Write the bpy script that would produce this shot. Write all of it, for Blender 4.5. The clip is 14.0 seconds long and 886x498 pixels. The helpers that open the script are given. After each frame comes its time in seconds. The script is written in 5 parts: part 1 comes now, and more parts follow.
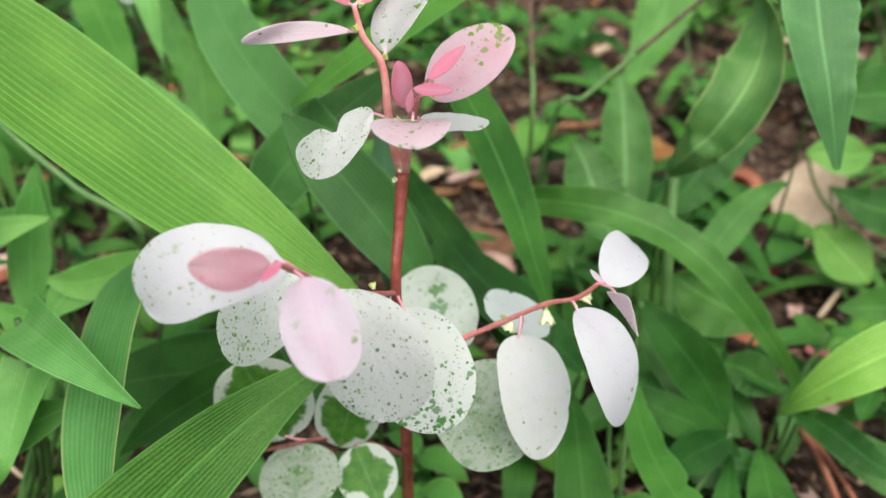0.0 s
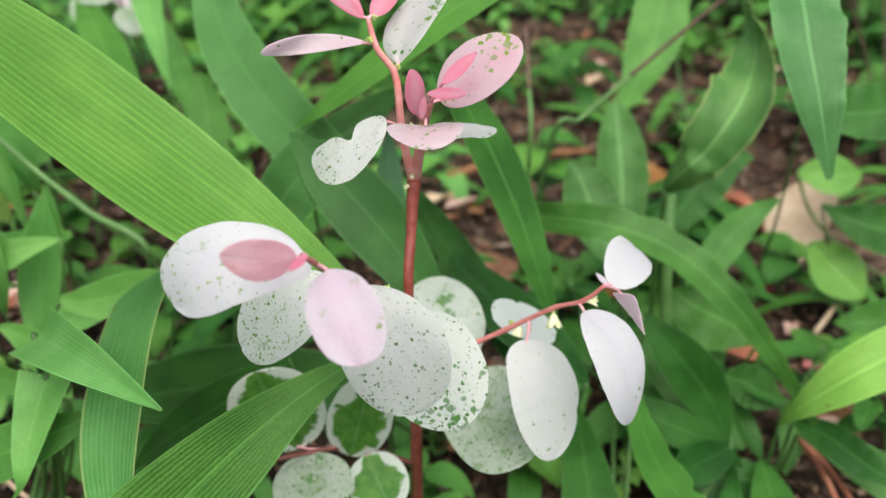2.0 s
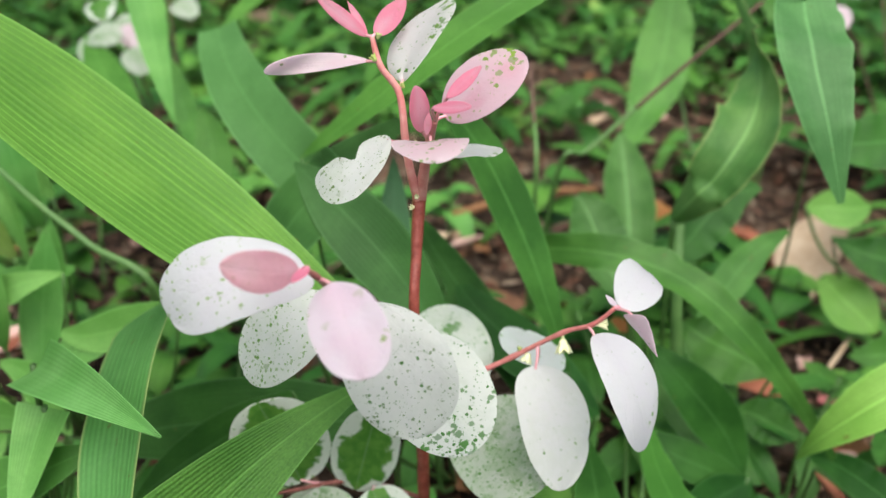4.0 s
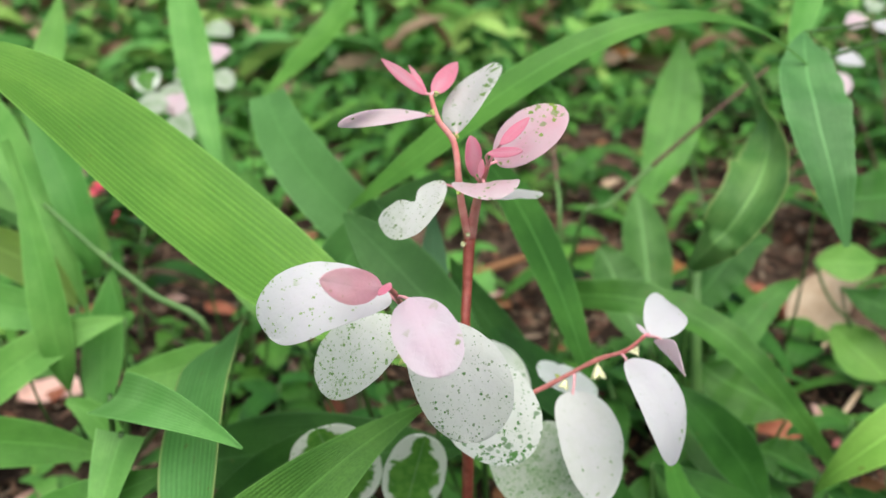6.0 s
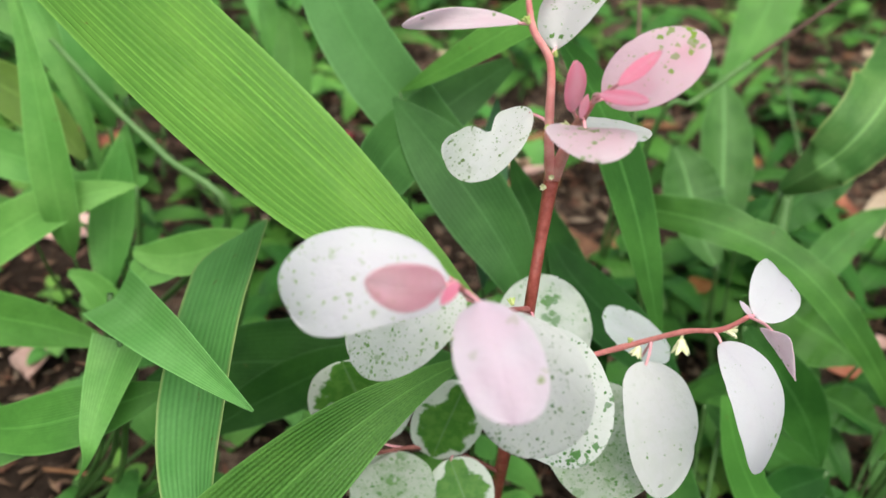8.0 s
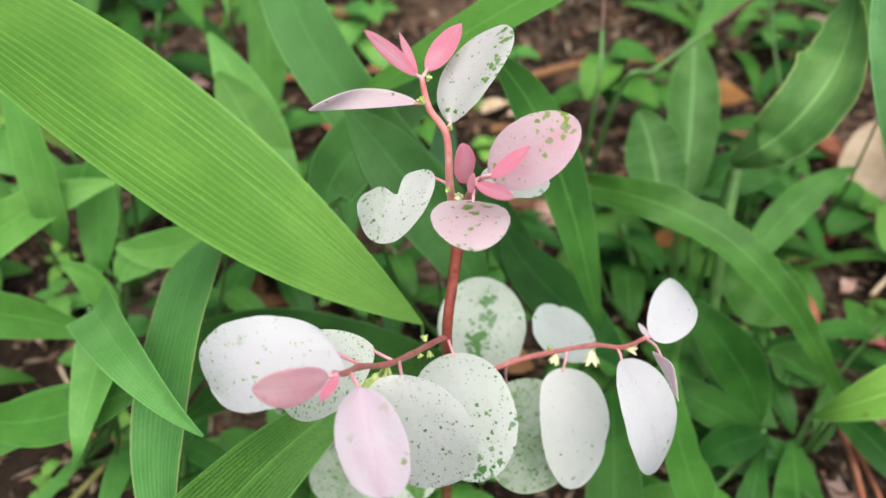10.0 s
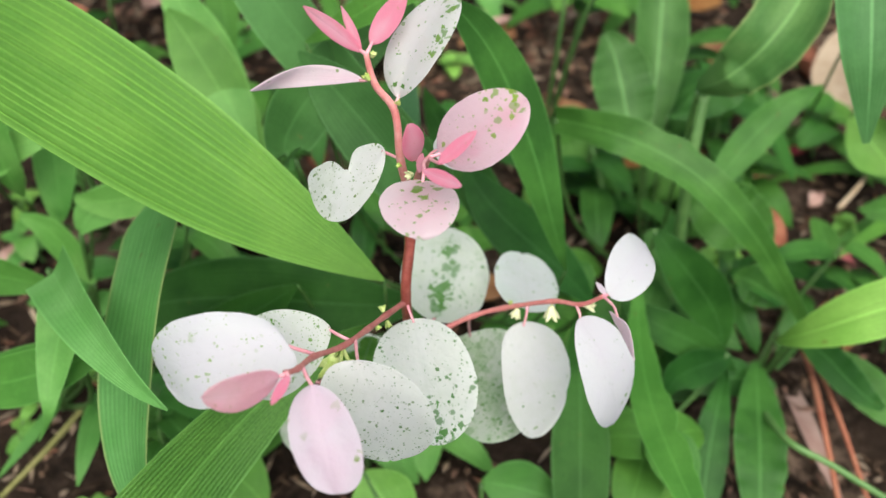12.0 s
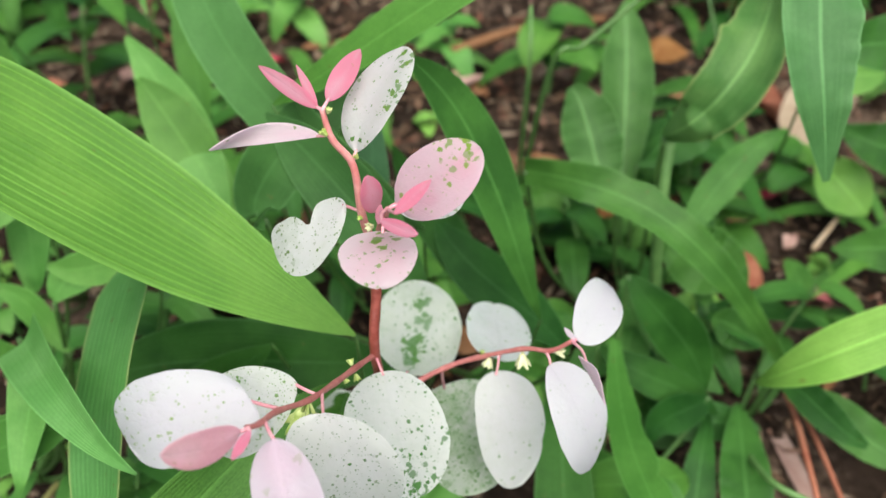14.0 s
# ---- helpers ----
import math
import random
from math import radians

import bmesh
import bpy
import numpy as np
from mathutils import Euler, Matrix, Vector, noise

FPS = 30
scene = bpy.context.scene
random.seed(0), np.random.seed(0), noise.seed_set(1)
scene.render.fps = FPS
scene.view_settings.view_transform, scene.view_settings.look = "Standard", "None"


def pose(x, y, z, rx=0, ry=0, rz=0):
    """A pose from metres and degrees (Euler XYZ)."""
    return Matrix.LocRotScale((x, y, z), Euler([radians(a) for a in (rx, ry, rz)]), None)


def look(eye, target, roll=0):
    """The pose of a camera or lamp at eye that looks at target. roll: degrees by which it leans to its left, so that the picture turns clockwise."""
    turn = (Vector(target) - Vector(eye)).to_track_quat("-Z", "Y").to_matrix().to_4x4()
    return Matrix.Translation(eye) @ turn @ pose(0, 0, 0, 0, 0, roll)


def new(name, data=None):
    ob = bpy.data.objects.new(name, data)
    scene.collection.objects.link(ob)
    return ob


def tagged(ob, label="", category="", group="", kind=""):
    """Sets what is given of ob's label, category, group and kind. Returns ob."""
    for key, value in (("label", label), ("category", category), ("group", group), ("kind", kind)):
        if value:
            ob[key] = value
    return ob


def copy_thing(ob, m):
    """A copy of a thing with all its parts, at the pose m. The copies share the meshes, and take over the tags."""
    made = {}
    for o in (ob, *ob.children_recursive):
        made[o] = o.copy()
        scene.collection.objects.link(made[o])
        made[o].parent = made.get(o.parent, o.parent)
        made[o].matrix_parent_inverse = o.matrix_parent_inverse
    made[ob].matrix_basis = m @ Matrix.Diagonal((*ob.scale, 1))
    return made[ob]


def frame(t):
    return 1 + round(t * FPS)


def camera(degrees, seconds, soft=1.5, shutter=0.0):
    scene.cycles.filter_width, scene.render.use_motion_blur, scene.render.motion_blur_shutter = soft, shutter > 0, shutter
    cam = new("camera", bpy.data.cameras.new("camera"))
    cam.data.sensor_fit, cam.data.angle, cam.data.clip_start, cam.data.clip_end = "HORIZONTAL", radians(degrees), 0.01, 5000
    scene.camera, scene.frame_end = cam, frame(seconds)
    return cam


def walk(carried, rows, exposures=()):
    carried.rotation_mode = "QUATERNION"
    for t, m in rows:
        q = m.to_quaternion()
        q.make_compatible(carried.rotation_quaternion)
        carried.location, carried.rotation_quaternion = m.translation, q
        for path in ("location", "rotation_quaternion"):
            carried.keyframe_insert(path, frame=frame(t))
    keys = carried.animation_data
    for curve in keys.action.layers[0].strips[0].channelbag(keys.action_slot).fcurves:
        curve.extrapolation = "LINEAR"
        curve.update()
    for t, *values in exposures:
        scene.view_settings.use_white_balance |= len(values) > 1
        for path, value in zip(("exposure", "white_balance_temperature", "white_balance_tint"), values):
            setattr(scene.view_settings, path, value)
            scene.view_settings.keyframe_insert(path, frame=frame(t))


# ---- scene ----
cam = camera(54.1, 14.0)
cam.data.dof.use_dof = True
cam.data.dof.focus_distance = 0.203
cam.data.dof.aperture_fstop = 13.5
PATH = [
    (0, (0.0000, 0.0000, 0.3000), (-0.0000, 0.1696, 0.1940), 0.00),
    (0.5, (0.0007, -0.0108, 0.3094), (0.0019, 0.1597, 0.2050), -0.38),
    (1, (-0.0014, -0.0188, 0.3116), (0.0011, 0.1527, 0.2088), -0.47),
    (1.5, (-0.0056, -0.0187, 0.3084), (-0.0032, 0.1537, 0.2071), -0.33),
    (2, (-0.0050, -0.0104, 0.2966), (-0.0031, 0.1635, 0.1978), -0.43),
    (2.5, (0.0032, -0.0046, 0.2899), (0.0053, 0.1708, 0.1937), -0.88),
    (3, (-0.0028, -0.0066, 0.2868), (-0.0015, 0.1704, 0.1937), -1.32),
    (3.2, (-0.0030, -0.0066, 0.2861), (-0.0025, 0.1711, 0.1943), -1.26),
    (5.3, (-0.0100, -0.0318, 0.2941), (-0.0089, 0.1514, 0.2138), -0.81),
    (5.5, (-0.0103, -0.0363, 0.2909), (-0.0107, 0.1482, 0.2137), -1.11),
    (6, (-0.0167, -0.0384, 0.2913), (-0.0176, 0.1473, 0.2169), -1.54),
    (6.5, (-0.0399, -0.0334, 0.2848), (-0.0418, 0.1495, 0.2037), -0.47),
    (7, (-0.0336, -0.0132, 0.2800), (-0.0364, 0.1665, 0.1923), 0.51),
    (7.5, (-0.0323, 0.0004, 0.2988), (-0.0400, 0.1738, 0.1994), 3.69),
    (8, (-0.0271, 0.0177, 0.2959), (-0.0336, 0.1847, 0.1860), 3.70),
    (8.2, (-0.0200, 0.0194, 0.2995), (-0.0273, 0.1848, 0.1872), 3.52),
    (10.3, (-0.0019, 0.0234, 0.3417), (-0.0132, 0.1716, 0.2079), 0.69),
    (10.5, (-0.0018, 0.0236, 0.3375), (-0.0129, 0.1695, 0.2011), 0.27),
    (11, (-0.0004, 0.0342, 0.3457), (-0.0095, 0.1744, 0.2033), 0.01),
    (11.5, (-0.0020, 0.0397, 0.3540), (-0.0069, 0.1748, 0.2067), 1.03),
    (12, (0.0035, 0.0386, 0.3536), (-0.0019, 0.1729, 0.2055), 0.78),
    (12.5, (-0.0048, 0.0421, 0.3519), (-0.0096, 0.1768, 0.2041), 1.71),
    (13, (-0.0087, 0.0403, 0.3491), (-0.0119, 0.1774, 0.2035), 2.01),
    (13.5, (-0.0006, 0.0389, 0.3529), (-0.0036, 0.1785, 0.2097), 1.21),
    (14, (0.0100, 0.0360, 0.3531), (0.0066, 0.1802, 0.2146), -0.80),
]
walk(cam, [(t, look(eye, target, roll)) for t, eye, target, roll in PATH])

# ---- world and light: bright overcast sky, soft sun through thin cloud ----
world = bpy.data.worlds.new("sky")
scene.world = world
world.use_nodes = True
wn = world.node_tree.nodes
sky = wn.new("ShaderNodeTexSky")
sky.sky_type = "NISHITA"
sky.sun_disc = False
sky.sun_elevation, sky.sun_rotation = radians(66), radians(166)
sky.air_density, sky.dust_density, sky.ozone_density = 1.0, 4.0, 0.6
world.node_tree.links.new(sky.outputs[0], wn["Background"].inputs[0])
wn["Background"].inputs[1].default_value = 0.06
sun = new("sun", bpy.data.lights.new("sun", "SUN"))
sun.data.energy, sun.data.angle, sun.data.color = 3.1, radians(80), (1.0, 0.975, 0.925)
sun.matrix_world = look((0.2, -0.65, 2.0), (0, 0.2, 0))
scene.view_settings.exposure = 0.63


# ---- materials ----
def material(name):
    m = bpy.data.materials.new(name)
    m.use_nodes = True
    nt = m.node_tree
    bsdf = nt.nodes["Principled BSDF"]
    return m, nt, bsdf, nt.nodes["Material Output"]


def link(nt, a, b):
    nt.links.new(a, b)


def maths(nt, op, a, b=None, clamp=False):
    n = nt.nodes.new("ShaderNodeMath")
    n.operation, n.use_clamp = op, clamp
    for i, v in enumerate((a, b)):
        if v is None:
            continue
        if isinstance(v, (int, float)):
            n.inputs[i].default_value = v
        else:
            link(nt, v, n.inputs[i])
    return n.outputs[0]


def noise_tex(nt, scale, detail=3.0, coords=None, rough=0.55, stretch=None):
    n = nt.nodes.new("ShaderNodeTexNoise")
    n.inputs["Scale"].default_value, n.inputs["Detail"].default_value = scale, detail
    n.inputs["Roughness"].default_value = rough
    if coords is None:
        tc = nt.nodes.new("ShaderNodeTexCoord")
        coords = tc.outputs["Object"]
    if stretch:
        mp = nt.nodes.new("ShaderNodeMapping")
        mp.inputs["Scale"].default_value = stretch
        link(nt, coords, mp.inputs["Vector"])
        coords = mp.outputs[0]
    link(nt, coords, n.inputs["Vector"])
    return n.outputs["Fac"]


def ramp(nt, fac, lo, hi, smooth=False):
    n = nt.nodes.new("ShaderNodeMapRange")
    n.interpolation_type = "SMOOTHSTEP" if smooth else "LINEAR"
    n.inputs["From Min"].default_value, n.inputs["From Max"].default_value = lo, hi
    link(nt, fac, n.inputs["Value"])
    return n.outputs[0]


def mix(nt, fac, a, b):
    n = nt.nodes.new("ShaderNodeMix")
    n.data_type = "RGBA"
    if isinstance(fac, (int, float)):
        n.inputs["Factor"].default_value = fac
    else:
        link(nt, fac, n.inputs["Factor"])
    for key, v in (("A", a), ("B", b)):
        sock = [s for s in n.inputs if s.name == key and s.type == "RGBA"][0]
        if isinstance(v, tuple):
            sock.default_value = (*v, 1)
        else:
            link(nt, v, sock)
    return [s for s in n.outputs if s.type == "RGBA"][0]


def bump(nt, height, dist, strength=1.0):
    n = nt.nodes.new("ShaderNodeBump")
    n.inputs["Distance"].default_value, n.inputs["Strength"].default_value = dist, strength
    link(nt, height, n.inputs["Height"])
    return n.outputs[0]


def uv(nt):
    n = nt.nodes.new("ShaderNodeUVMap")
    n.uv_map = "leaf"
    s = nt.nodes.new("ShaderNodeSeparateXYZ")
    link(nt, n.outputs[0], s.inputs[0])
    return n.outputs[0], s.outputs[0], s.outputs[1]


def random_of(nt):
    n = nt.nodes.new("ShaderNodeObjectInfo")
    return n.outputs["Random"]


def leafy(nt, bsdf, out, colour, normal, rough, through_amount, gloss=0.5, skin=0.5):
    """A thin leaf: a soft sheen above, and some light let through."""
    link(nt, colour, bsdf.inputs["Base Color"])
    bsdf.inputs["Roughness"].default_value = rough
    bsdf.inputs["Specular IOR Level"].default_value = gloss
    tr = nt.nodes.new("ShaderNodeBsdfTranslucent")
    # light crosses two skins, so each takes half of the colour
    half = nt.nodes.new("ShaderNodeGamma")
    half.inputs["Gamma"].default_value = skin
    link(nt, colour, half.inputs["Color"])
    link(nt, half.outputs[0], tr.inputs["Color"])
    if normal is not None:
        link(nt, normal, bsdf.inputs["Normal"])
        link(nt, normal, tr.inputs["Normal"])
    ms = nt.nodes.new("ShaderNodeMixShader")
    ms.inputs[0].default_value = through_amount
    link(nt, bsdf.outputs[0], ms.inputs[1])
    link(nt, tr.outputs[0], ms.inputs[2])
    link(nt, ms.outputs[0], out.inputs["Surface"])


def specks(nt, scale, density, radius, blocky=False):
    """Scattered flecks: one to a cell of the given number to the metre, present where a cell's lot falls under density."""
    tc = nt.nodes.new("ShaderNodeTexCoord")
    wob = nt.nodes.new("ShaderNodeTexNoise")
    wob.inputs["Scale"].default_value, wob.inputs["Detail"].default_value = scale * 2.2, 2.0
    link(nt, tc.outputs["Object"], wob.inputs["Vector"])
    shift = nt.nodes.new("ShaderNodeVectorMath")
    shift.operation = "MULTIPLY_ADD"
    shift.inputs[1].default_value = (0.55 / scale,) * 3
    link(nt, wob.outputs["Color"], shift.inputs[0])
    link(nt, tc.outputs["Object"], shift.inputs[2])
    cell = nt.nodes.new("ShaderNodeTexVoronoi")
    cell.distance = "MANHATTAN" if blocky else "EUCLIDEAN"
    cell.inputs["Scale"].default_value = scale
    link(nt, shift.outputs[0], cell.inputs["Vector"])
    lot = nt.nodes.new("ShaderNodeSeparateColor")
    link(nt, cell.outputs["Color"], lot.inputs[0])
    there = ramp(nt, maths(nt, "SUBTRACT", density, lot.outputs[0]), 0.0, 0.02)
    reach = maths(nt, "MULTIPLY", maths(nt, "ADD", lot.outputs[1], 0.45), radius)
    inside = ramp(nt, maths(nt, "SUBTRACT", reach, cell.outputs["Distance"]), 0.0, 0.12, True)
    strength = maths(nt, "ADD", 0.62, maths(nt, "MULTIPLY", lot.outputs[2], 0.38))
    return maths(nt, "MULTIPLY", maths(nt, "MULTIPLY", there, inside), strength), lot.outputs[2]


def variegated(name, pale, blush, spot_a, spot_b, fine, block, where="tip", scales=(1150, 430), mottle=0.0, blush_at=0.5, rib_tone=0.08):
    """A pale leaf with green flecks. fine, block: how dense the small and large flecks are, everywhere and in
    the zone named by where: tip, mid, rib (a narrower mid), fore or hind half."""
    m, nt, bsdf, out = material(name)
    _, u, v = uv(nt)
    mid = maths(nt, "SUBTRACT", 1.0, maths(nt, "ABSOLUTE", maths(nt, "SUBTRACT", maths(nt, "MULTIPLY", v, 2.0), 1.0)))
    patch = ramp(nt, noise_tex(nt, 150.0, 2.0), 0.36, 0.62, True)
    if where == "mid":
        zone = maths(nt, "MULTIPLY", ramp(nt, mid, 0.50, 0.92, True), ramp(nt, u, 0.95, 0.7))
    elif where == "rib":
        zone = maths(nt, "MULTIPLY", ramp(nt, mid, 0.62, 0.90, True), ramp(nt, u, 0.92, 0.75))
    elif where == "fore":
        zone = maths(nt, "MULTIPLY", ramp(nt, v, 0.45, 0.75, True), ramp(nt, u, 0.2, 0.6, True))
    elif where == "hind":
        zone = maths(nt, "MULTIPLY", ramp(nt, v, 0.85, 0.40, True), ramp(nt, u, 0.42, 0.82, True))
    else:
        zone = ramp(nt, u, 0.40, 0.90, True)
    zone = maths(nt, "MULTIPLY", zone, maths(nt, "ADD", maths(nt, "MULTIPLY", patch, 0.8), 0.2))
    small, lot = specks(nt, scales[0], maths(nt, "ADD", fine[0], maths(nt, "MULTIPLY", zone, fine[1])), 0.56)
    tiny, _ = specks(nt, scales[0] * 1.9, maths(nt, "ADD", fine[0] * 0.8, maths(nt, "MULTIPLY", patch, fine[0] * 0.8)), 0.55)
    large, lot_l = specks(nt, scales[1], maths(nt, "ADD", block[0], maths(nt, "MULTIPLY", zone, block[1])), 1.0, True)
    wash = ramp(nt, maths(nt, "ADD", noise_tex(nt, 90.0, 2.0), maths(nt, "MULTIPLY", mid, 0.25)), blush_at, blush_at + 0.3, True)
    base = mix(nt, wash, pale, blush)
    vein_tone = tuple(0.80 * a + 0.10 * c for a, c in zip(pale, spot_a))
    base = mix(nt, maths(nt, "MULTIPLY", ramp(nt, mid, 0.955, 0.99), rib_tone * 1.1), base, vein_tone)
    slant = maths(nt, "ADD", maths(nt, "MULTIPLY", u, 6.5), maths(nt, "MULTIPLY", mid, 2.6))
    slant = maths(nt, "ADD", slant, maths(nt, "MULTIPLY", noise_tex(nt, 160.0, 2.0), 1.6))
    vein = ramp(nt, maths(nt, "PINGPONG", slant, 0.5), 0.055, 0.0, True)
    base = mix(nt, maths(nt, "MULTIPLY", vein, rib_tone), base, vein_tone)
    cloud = ramp(nt, noise_tex(nt, 260.0, 4.0), 0.35, 0.7)
    base = mix(nt, maths(nt, "MULTIPLY", cloud, 0.03), base, tuple(0.7 * a + 0.3 * c for a, c in zip(pale, spot_a)))
    if mottle:
        soft = ramp(nt, maths(nt, "ADD", noise_tex(nt, 330.0, 4.0, rough=0.65), maths(nt, "MULTIPLY", zone, 0.22)), 0.46, 0.70, True)
        base = mix(nt, maths(nt, "MULTIPLY", soft, mottle), base, spot_a)
    tone = mix(nt, lot, spot_a, spot_b)
    base = mix(nt, maths(nt, "MULTIPLY", tiny, 0.75), base, tone)
    base = mix(nt, small, base, tone)
    base = mix(nt, large, base, mix(nt, lot_l, spot_b, spot_a))
    height = maths(nt, "ADD", maths(nt, "MULTIPLY", ramp(nt, mid, 0.90, 1.0), -0.16), maths(nt, "ADD", maths(nt, "MULTIPLY", vein, -0.12), noise_tex(nt, 500.0, 3.0)))
    leafy(nt, bsdf, out, base, bump(nt, height, 0.0003, 0.7), 0.44, 0.66, skin=0.85)
    return m


def rimmed(name, pale, green, deep):
    """A leaf with a blotchy green middle and a broad uneven pale rim."""
    m, nt, bsdf, out = material(name)
    _, u, v = uv(nt)
    mid = maths(nt, "SUBTRACT", 1.0, maths(nt, "ABSOLUTE", maths(nt, "SUBTRACT", maths(nt, "MULTIPLY", v, 2.0), 1.0)))
    ends = maths(nt, "MULTIPLY", maths(nt, "MULTIPLY", u, maths(nt, "SUBTRACT", 1.0, u)), 3.4)
    heart = maths(nt, "ADD", maths(nt, "MULTIPLY", mid, 0.55), maths(nt, "MULTIPLY", ends, 0.30))
    heart = maths(nt, "ADD", heart, maths(nt, "MULTIPLY", noise_tex(nt, 130.0, 4.0, rough=0.6), 0.85))
    inner = ramp(nt, heart, 0.80, 0.86)
    tone = mix(nt, ramp(nt, noise_tex(nt, 300.0, 3.0), 0.4, 0.6), green, deep)
    fleck, _ = specks(nt, 900, maths(nt, "MULTIPLY", noise_tex(nt, 120.0, 2.0), 0.16), 0.42)
    base = mix(nt, fleck, mix(nt, inner, pale, tone), green)
    base = mix(nt, maths(nt, "MULTIPLY", ramp(nt, mid, 0.95, 0.99), 0.10), base, pale)
    leafy(nt, bsdf, out, base, bump(nt, noise_tex(nt, 400.0, 3.0), 0.0003, 0.7), 0.44, 0.5, skin=0.75)
    return m


def green_blade(name, light, dark, ribs, rib_depth=0.0002, through_amount=0.3, rough=0.40, midrib=0.25, stripe=0.35, streaks=0.3, margin=0.5, gloss=0.28, uneven=False, dashes=0.0):
    """A grass or herb leaf: long fine ribs, a paler midrib, blotchy tone and a few dry flecks."""
    m, nt, bsdf, out = material(name)
    _, u, v = uv(nt)
    bend_uv, _, _ = uv(nt)
    bend = noise_tex(nt, 1.0, 1.0, coords=bend_uv, stretch=(0.6, ribs * 0.35, 1.0))
    vv = maths(nt, "ADD", maths(nt, "MULTIPLY", v, ribs), maths(nt, "MULTIPLY", bend, 1.1))
    saw = maths(nt, "PINGPONG", vv, 0.5)
    line = ramp(nt, saw, 0.05, 0.45, True)
    if uneven:
        # ribs of unlike strength, flatter towards the free end and the margins
        each = noise_tex(nt, 1.0, 1.0, coords=bend_uv, stretch=(0.9, ribs * 0.8, 1.0))
        flat = maths(nt, "MULTIPLY", ramp(nt, u, 1.1, 0.35, True), ramp(nt, each, 0.22, 0.52, True))
        line = maths(nt, "MULTIPLY", ramp(nt, saw, 0.22, 0.47, True), maths(nt, "ADD", 0.12, maths(nt, "MULTIPLY", flat, 0.88)))
    broad = noise_tex(nt, 45.0, 3.0)
    tone = mix(nt, ramp(nt, broad, 0.35, 0.68, True), dark, light)
    streak_uv, _, _ = uv(nt)
    streak = noise_tex(nt, 1.0, 3.0, coords=streak_uv, stretch=(3.0, ribs * 1.6, 1.0))
    tone = mix(nt, maths(nt, "MULTIPLY", ramp(nt, streak, 0.42, 0.62), streaks), tone, tuple(c * 0.62 for c in dark))
    faint = ramp(nt, noise_tex(nt, 1.0, 2.0, coords=bend_uv, stretch=(2.5, 3.0, 1.0)), 0.3, 0.7)
    tone = mix(nt, maths(nt, "MULTIPLY", maths(nt, "MULTIPLY", line, stripe), maths(nt, "ADD", faint, 0.3)), tone, tuple(min(1.0, c * 1.35) for c in light))
    if dashes:
        dash = ramp(nt, noise_tex(nt, 1.0, 1.5, coords=bend_uv, stretch=(150.0, ribs * 2.2, 1.0)), 0.50, 0.62)
        tone = mix(nt, maths(nt, "MULTIPLY", dash, dashes), tone, tuple(c * 0.45 for c in dark))
    mid = maths(nt, "SUBTRACT", 1.0, maths(nt, "ABSOLUTE", maths(nt, "SUBTRACT", maths(nt, "MULTIPLY", v, 2.0), 1.0)))
    tone = mix(nt, maths(nt, "MULTIPLY", ramp(nt, mid, 0.93, 0.985, True), midrib), tone, tuple(min(1.0, c * 1.7 + 0.03) for c in light))
    tone = mix(nt, maths(nt, "MULTIPLY", ramp(nt, mid, 0.03 + 0.08 * margin, 0.015), margin), tone, (0.45, 0.56, 0.2) if margin > 0.6 else tuple(min(1.0, c * 1.5 + 0.04) for c in light))
    dry = ramp(nt, maths(nt, "ADD", noise_tex(nt, 260.0, 2.0), maths(nt, "MULTIPLY", noise_tex(nt, 30.0, 1.0), 0.3)), 0.9, 0.95)
    tone = mix(nt, maths(nt, "MULTIPLY", dry, 0.6), tone, (0.16, 0.12, 0.03))
    grain = ramp(nt, noise_tex(nt, 800.0, 3.0), 0.35, 0.7)
    tone = mix(nt, maths(nt, "MULTIPLY", grain, 0.22), tone, tuple(c * 0.55 for c in dark))
    hsv = nt.nodes.new("ShaderNodeHueSaturation")
    link(nt, tone, hsv.inputs["Color"])
    link(nt, maths(nt, "ADD", maths(nt, "MULTIPLY", random_of(nt), 0.35), 0.82), hsv.inputs["Value"])
    link(nt, maths(nt, "ADD", maths(nt, "MULTIPLY", random_of(nt), -0.02), 0.508), hsv.inputs["Hue"])
    hsv.inputs["Saturation"].default_value = 0.98
    height = maths(nt, "ADD", line, maths(nt, "MULTIPLY", noise_tex(nt, 900.0, 2.0), 0.3))
    leafy(nt, bsdf, out, hsv.outputs[0], bump(nt, height, rib_depth, 0.8), rough, through_amount, gloss)
    return m


def plain(name, a, b, scale, rough=0.6, depth=0.0003, detail=5.0, a2=0.35, b2=0.65):
    m, nt, bsdf, out = material(name)
    n = noise_tex(nt, scale, detail, rough=0.65)
    col = mix(nt, ramp(nt, n, a2, b2), a, b)
    hsv = nt.nodes.new("ShaderNodeHueSaturation")
    link(nt, col, hsv.inputs["Color"])
    link(nt, maths(nt, "ADD", maths(nt, "MULTIPLY", random_of(nt), 0.5), 0.75), hsv.inputs["Value"])
    link(nt, hsv.outputs[0], bsdf.inputs["Base Color"])
    bsdf.inputs["Roughness"].default_value = rough
    bsdf.inputs["Specular IOR Level"].default_value = 0.5 if rough < 0.55 else 0.15
    link(nt, bump(nt, noise_tex(nt, scale * 3, 4.0), depth, 0.8), bsdf.inputs["Normal"])
    return m


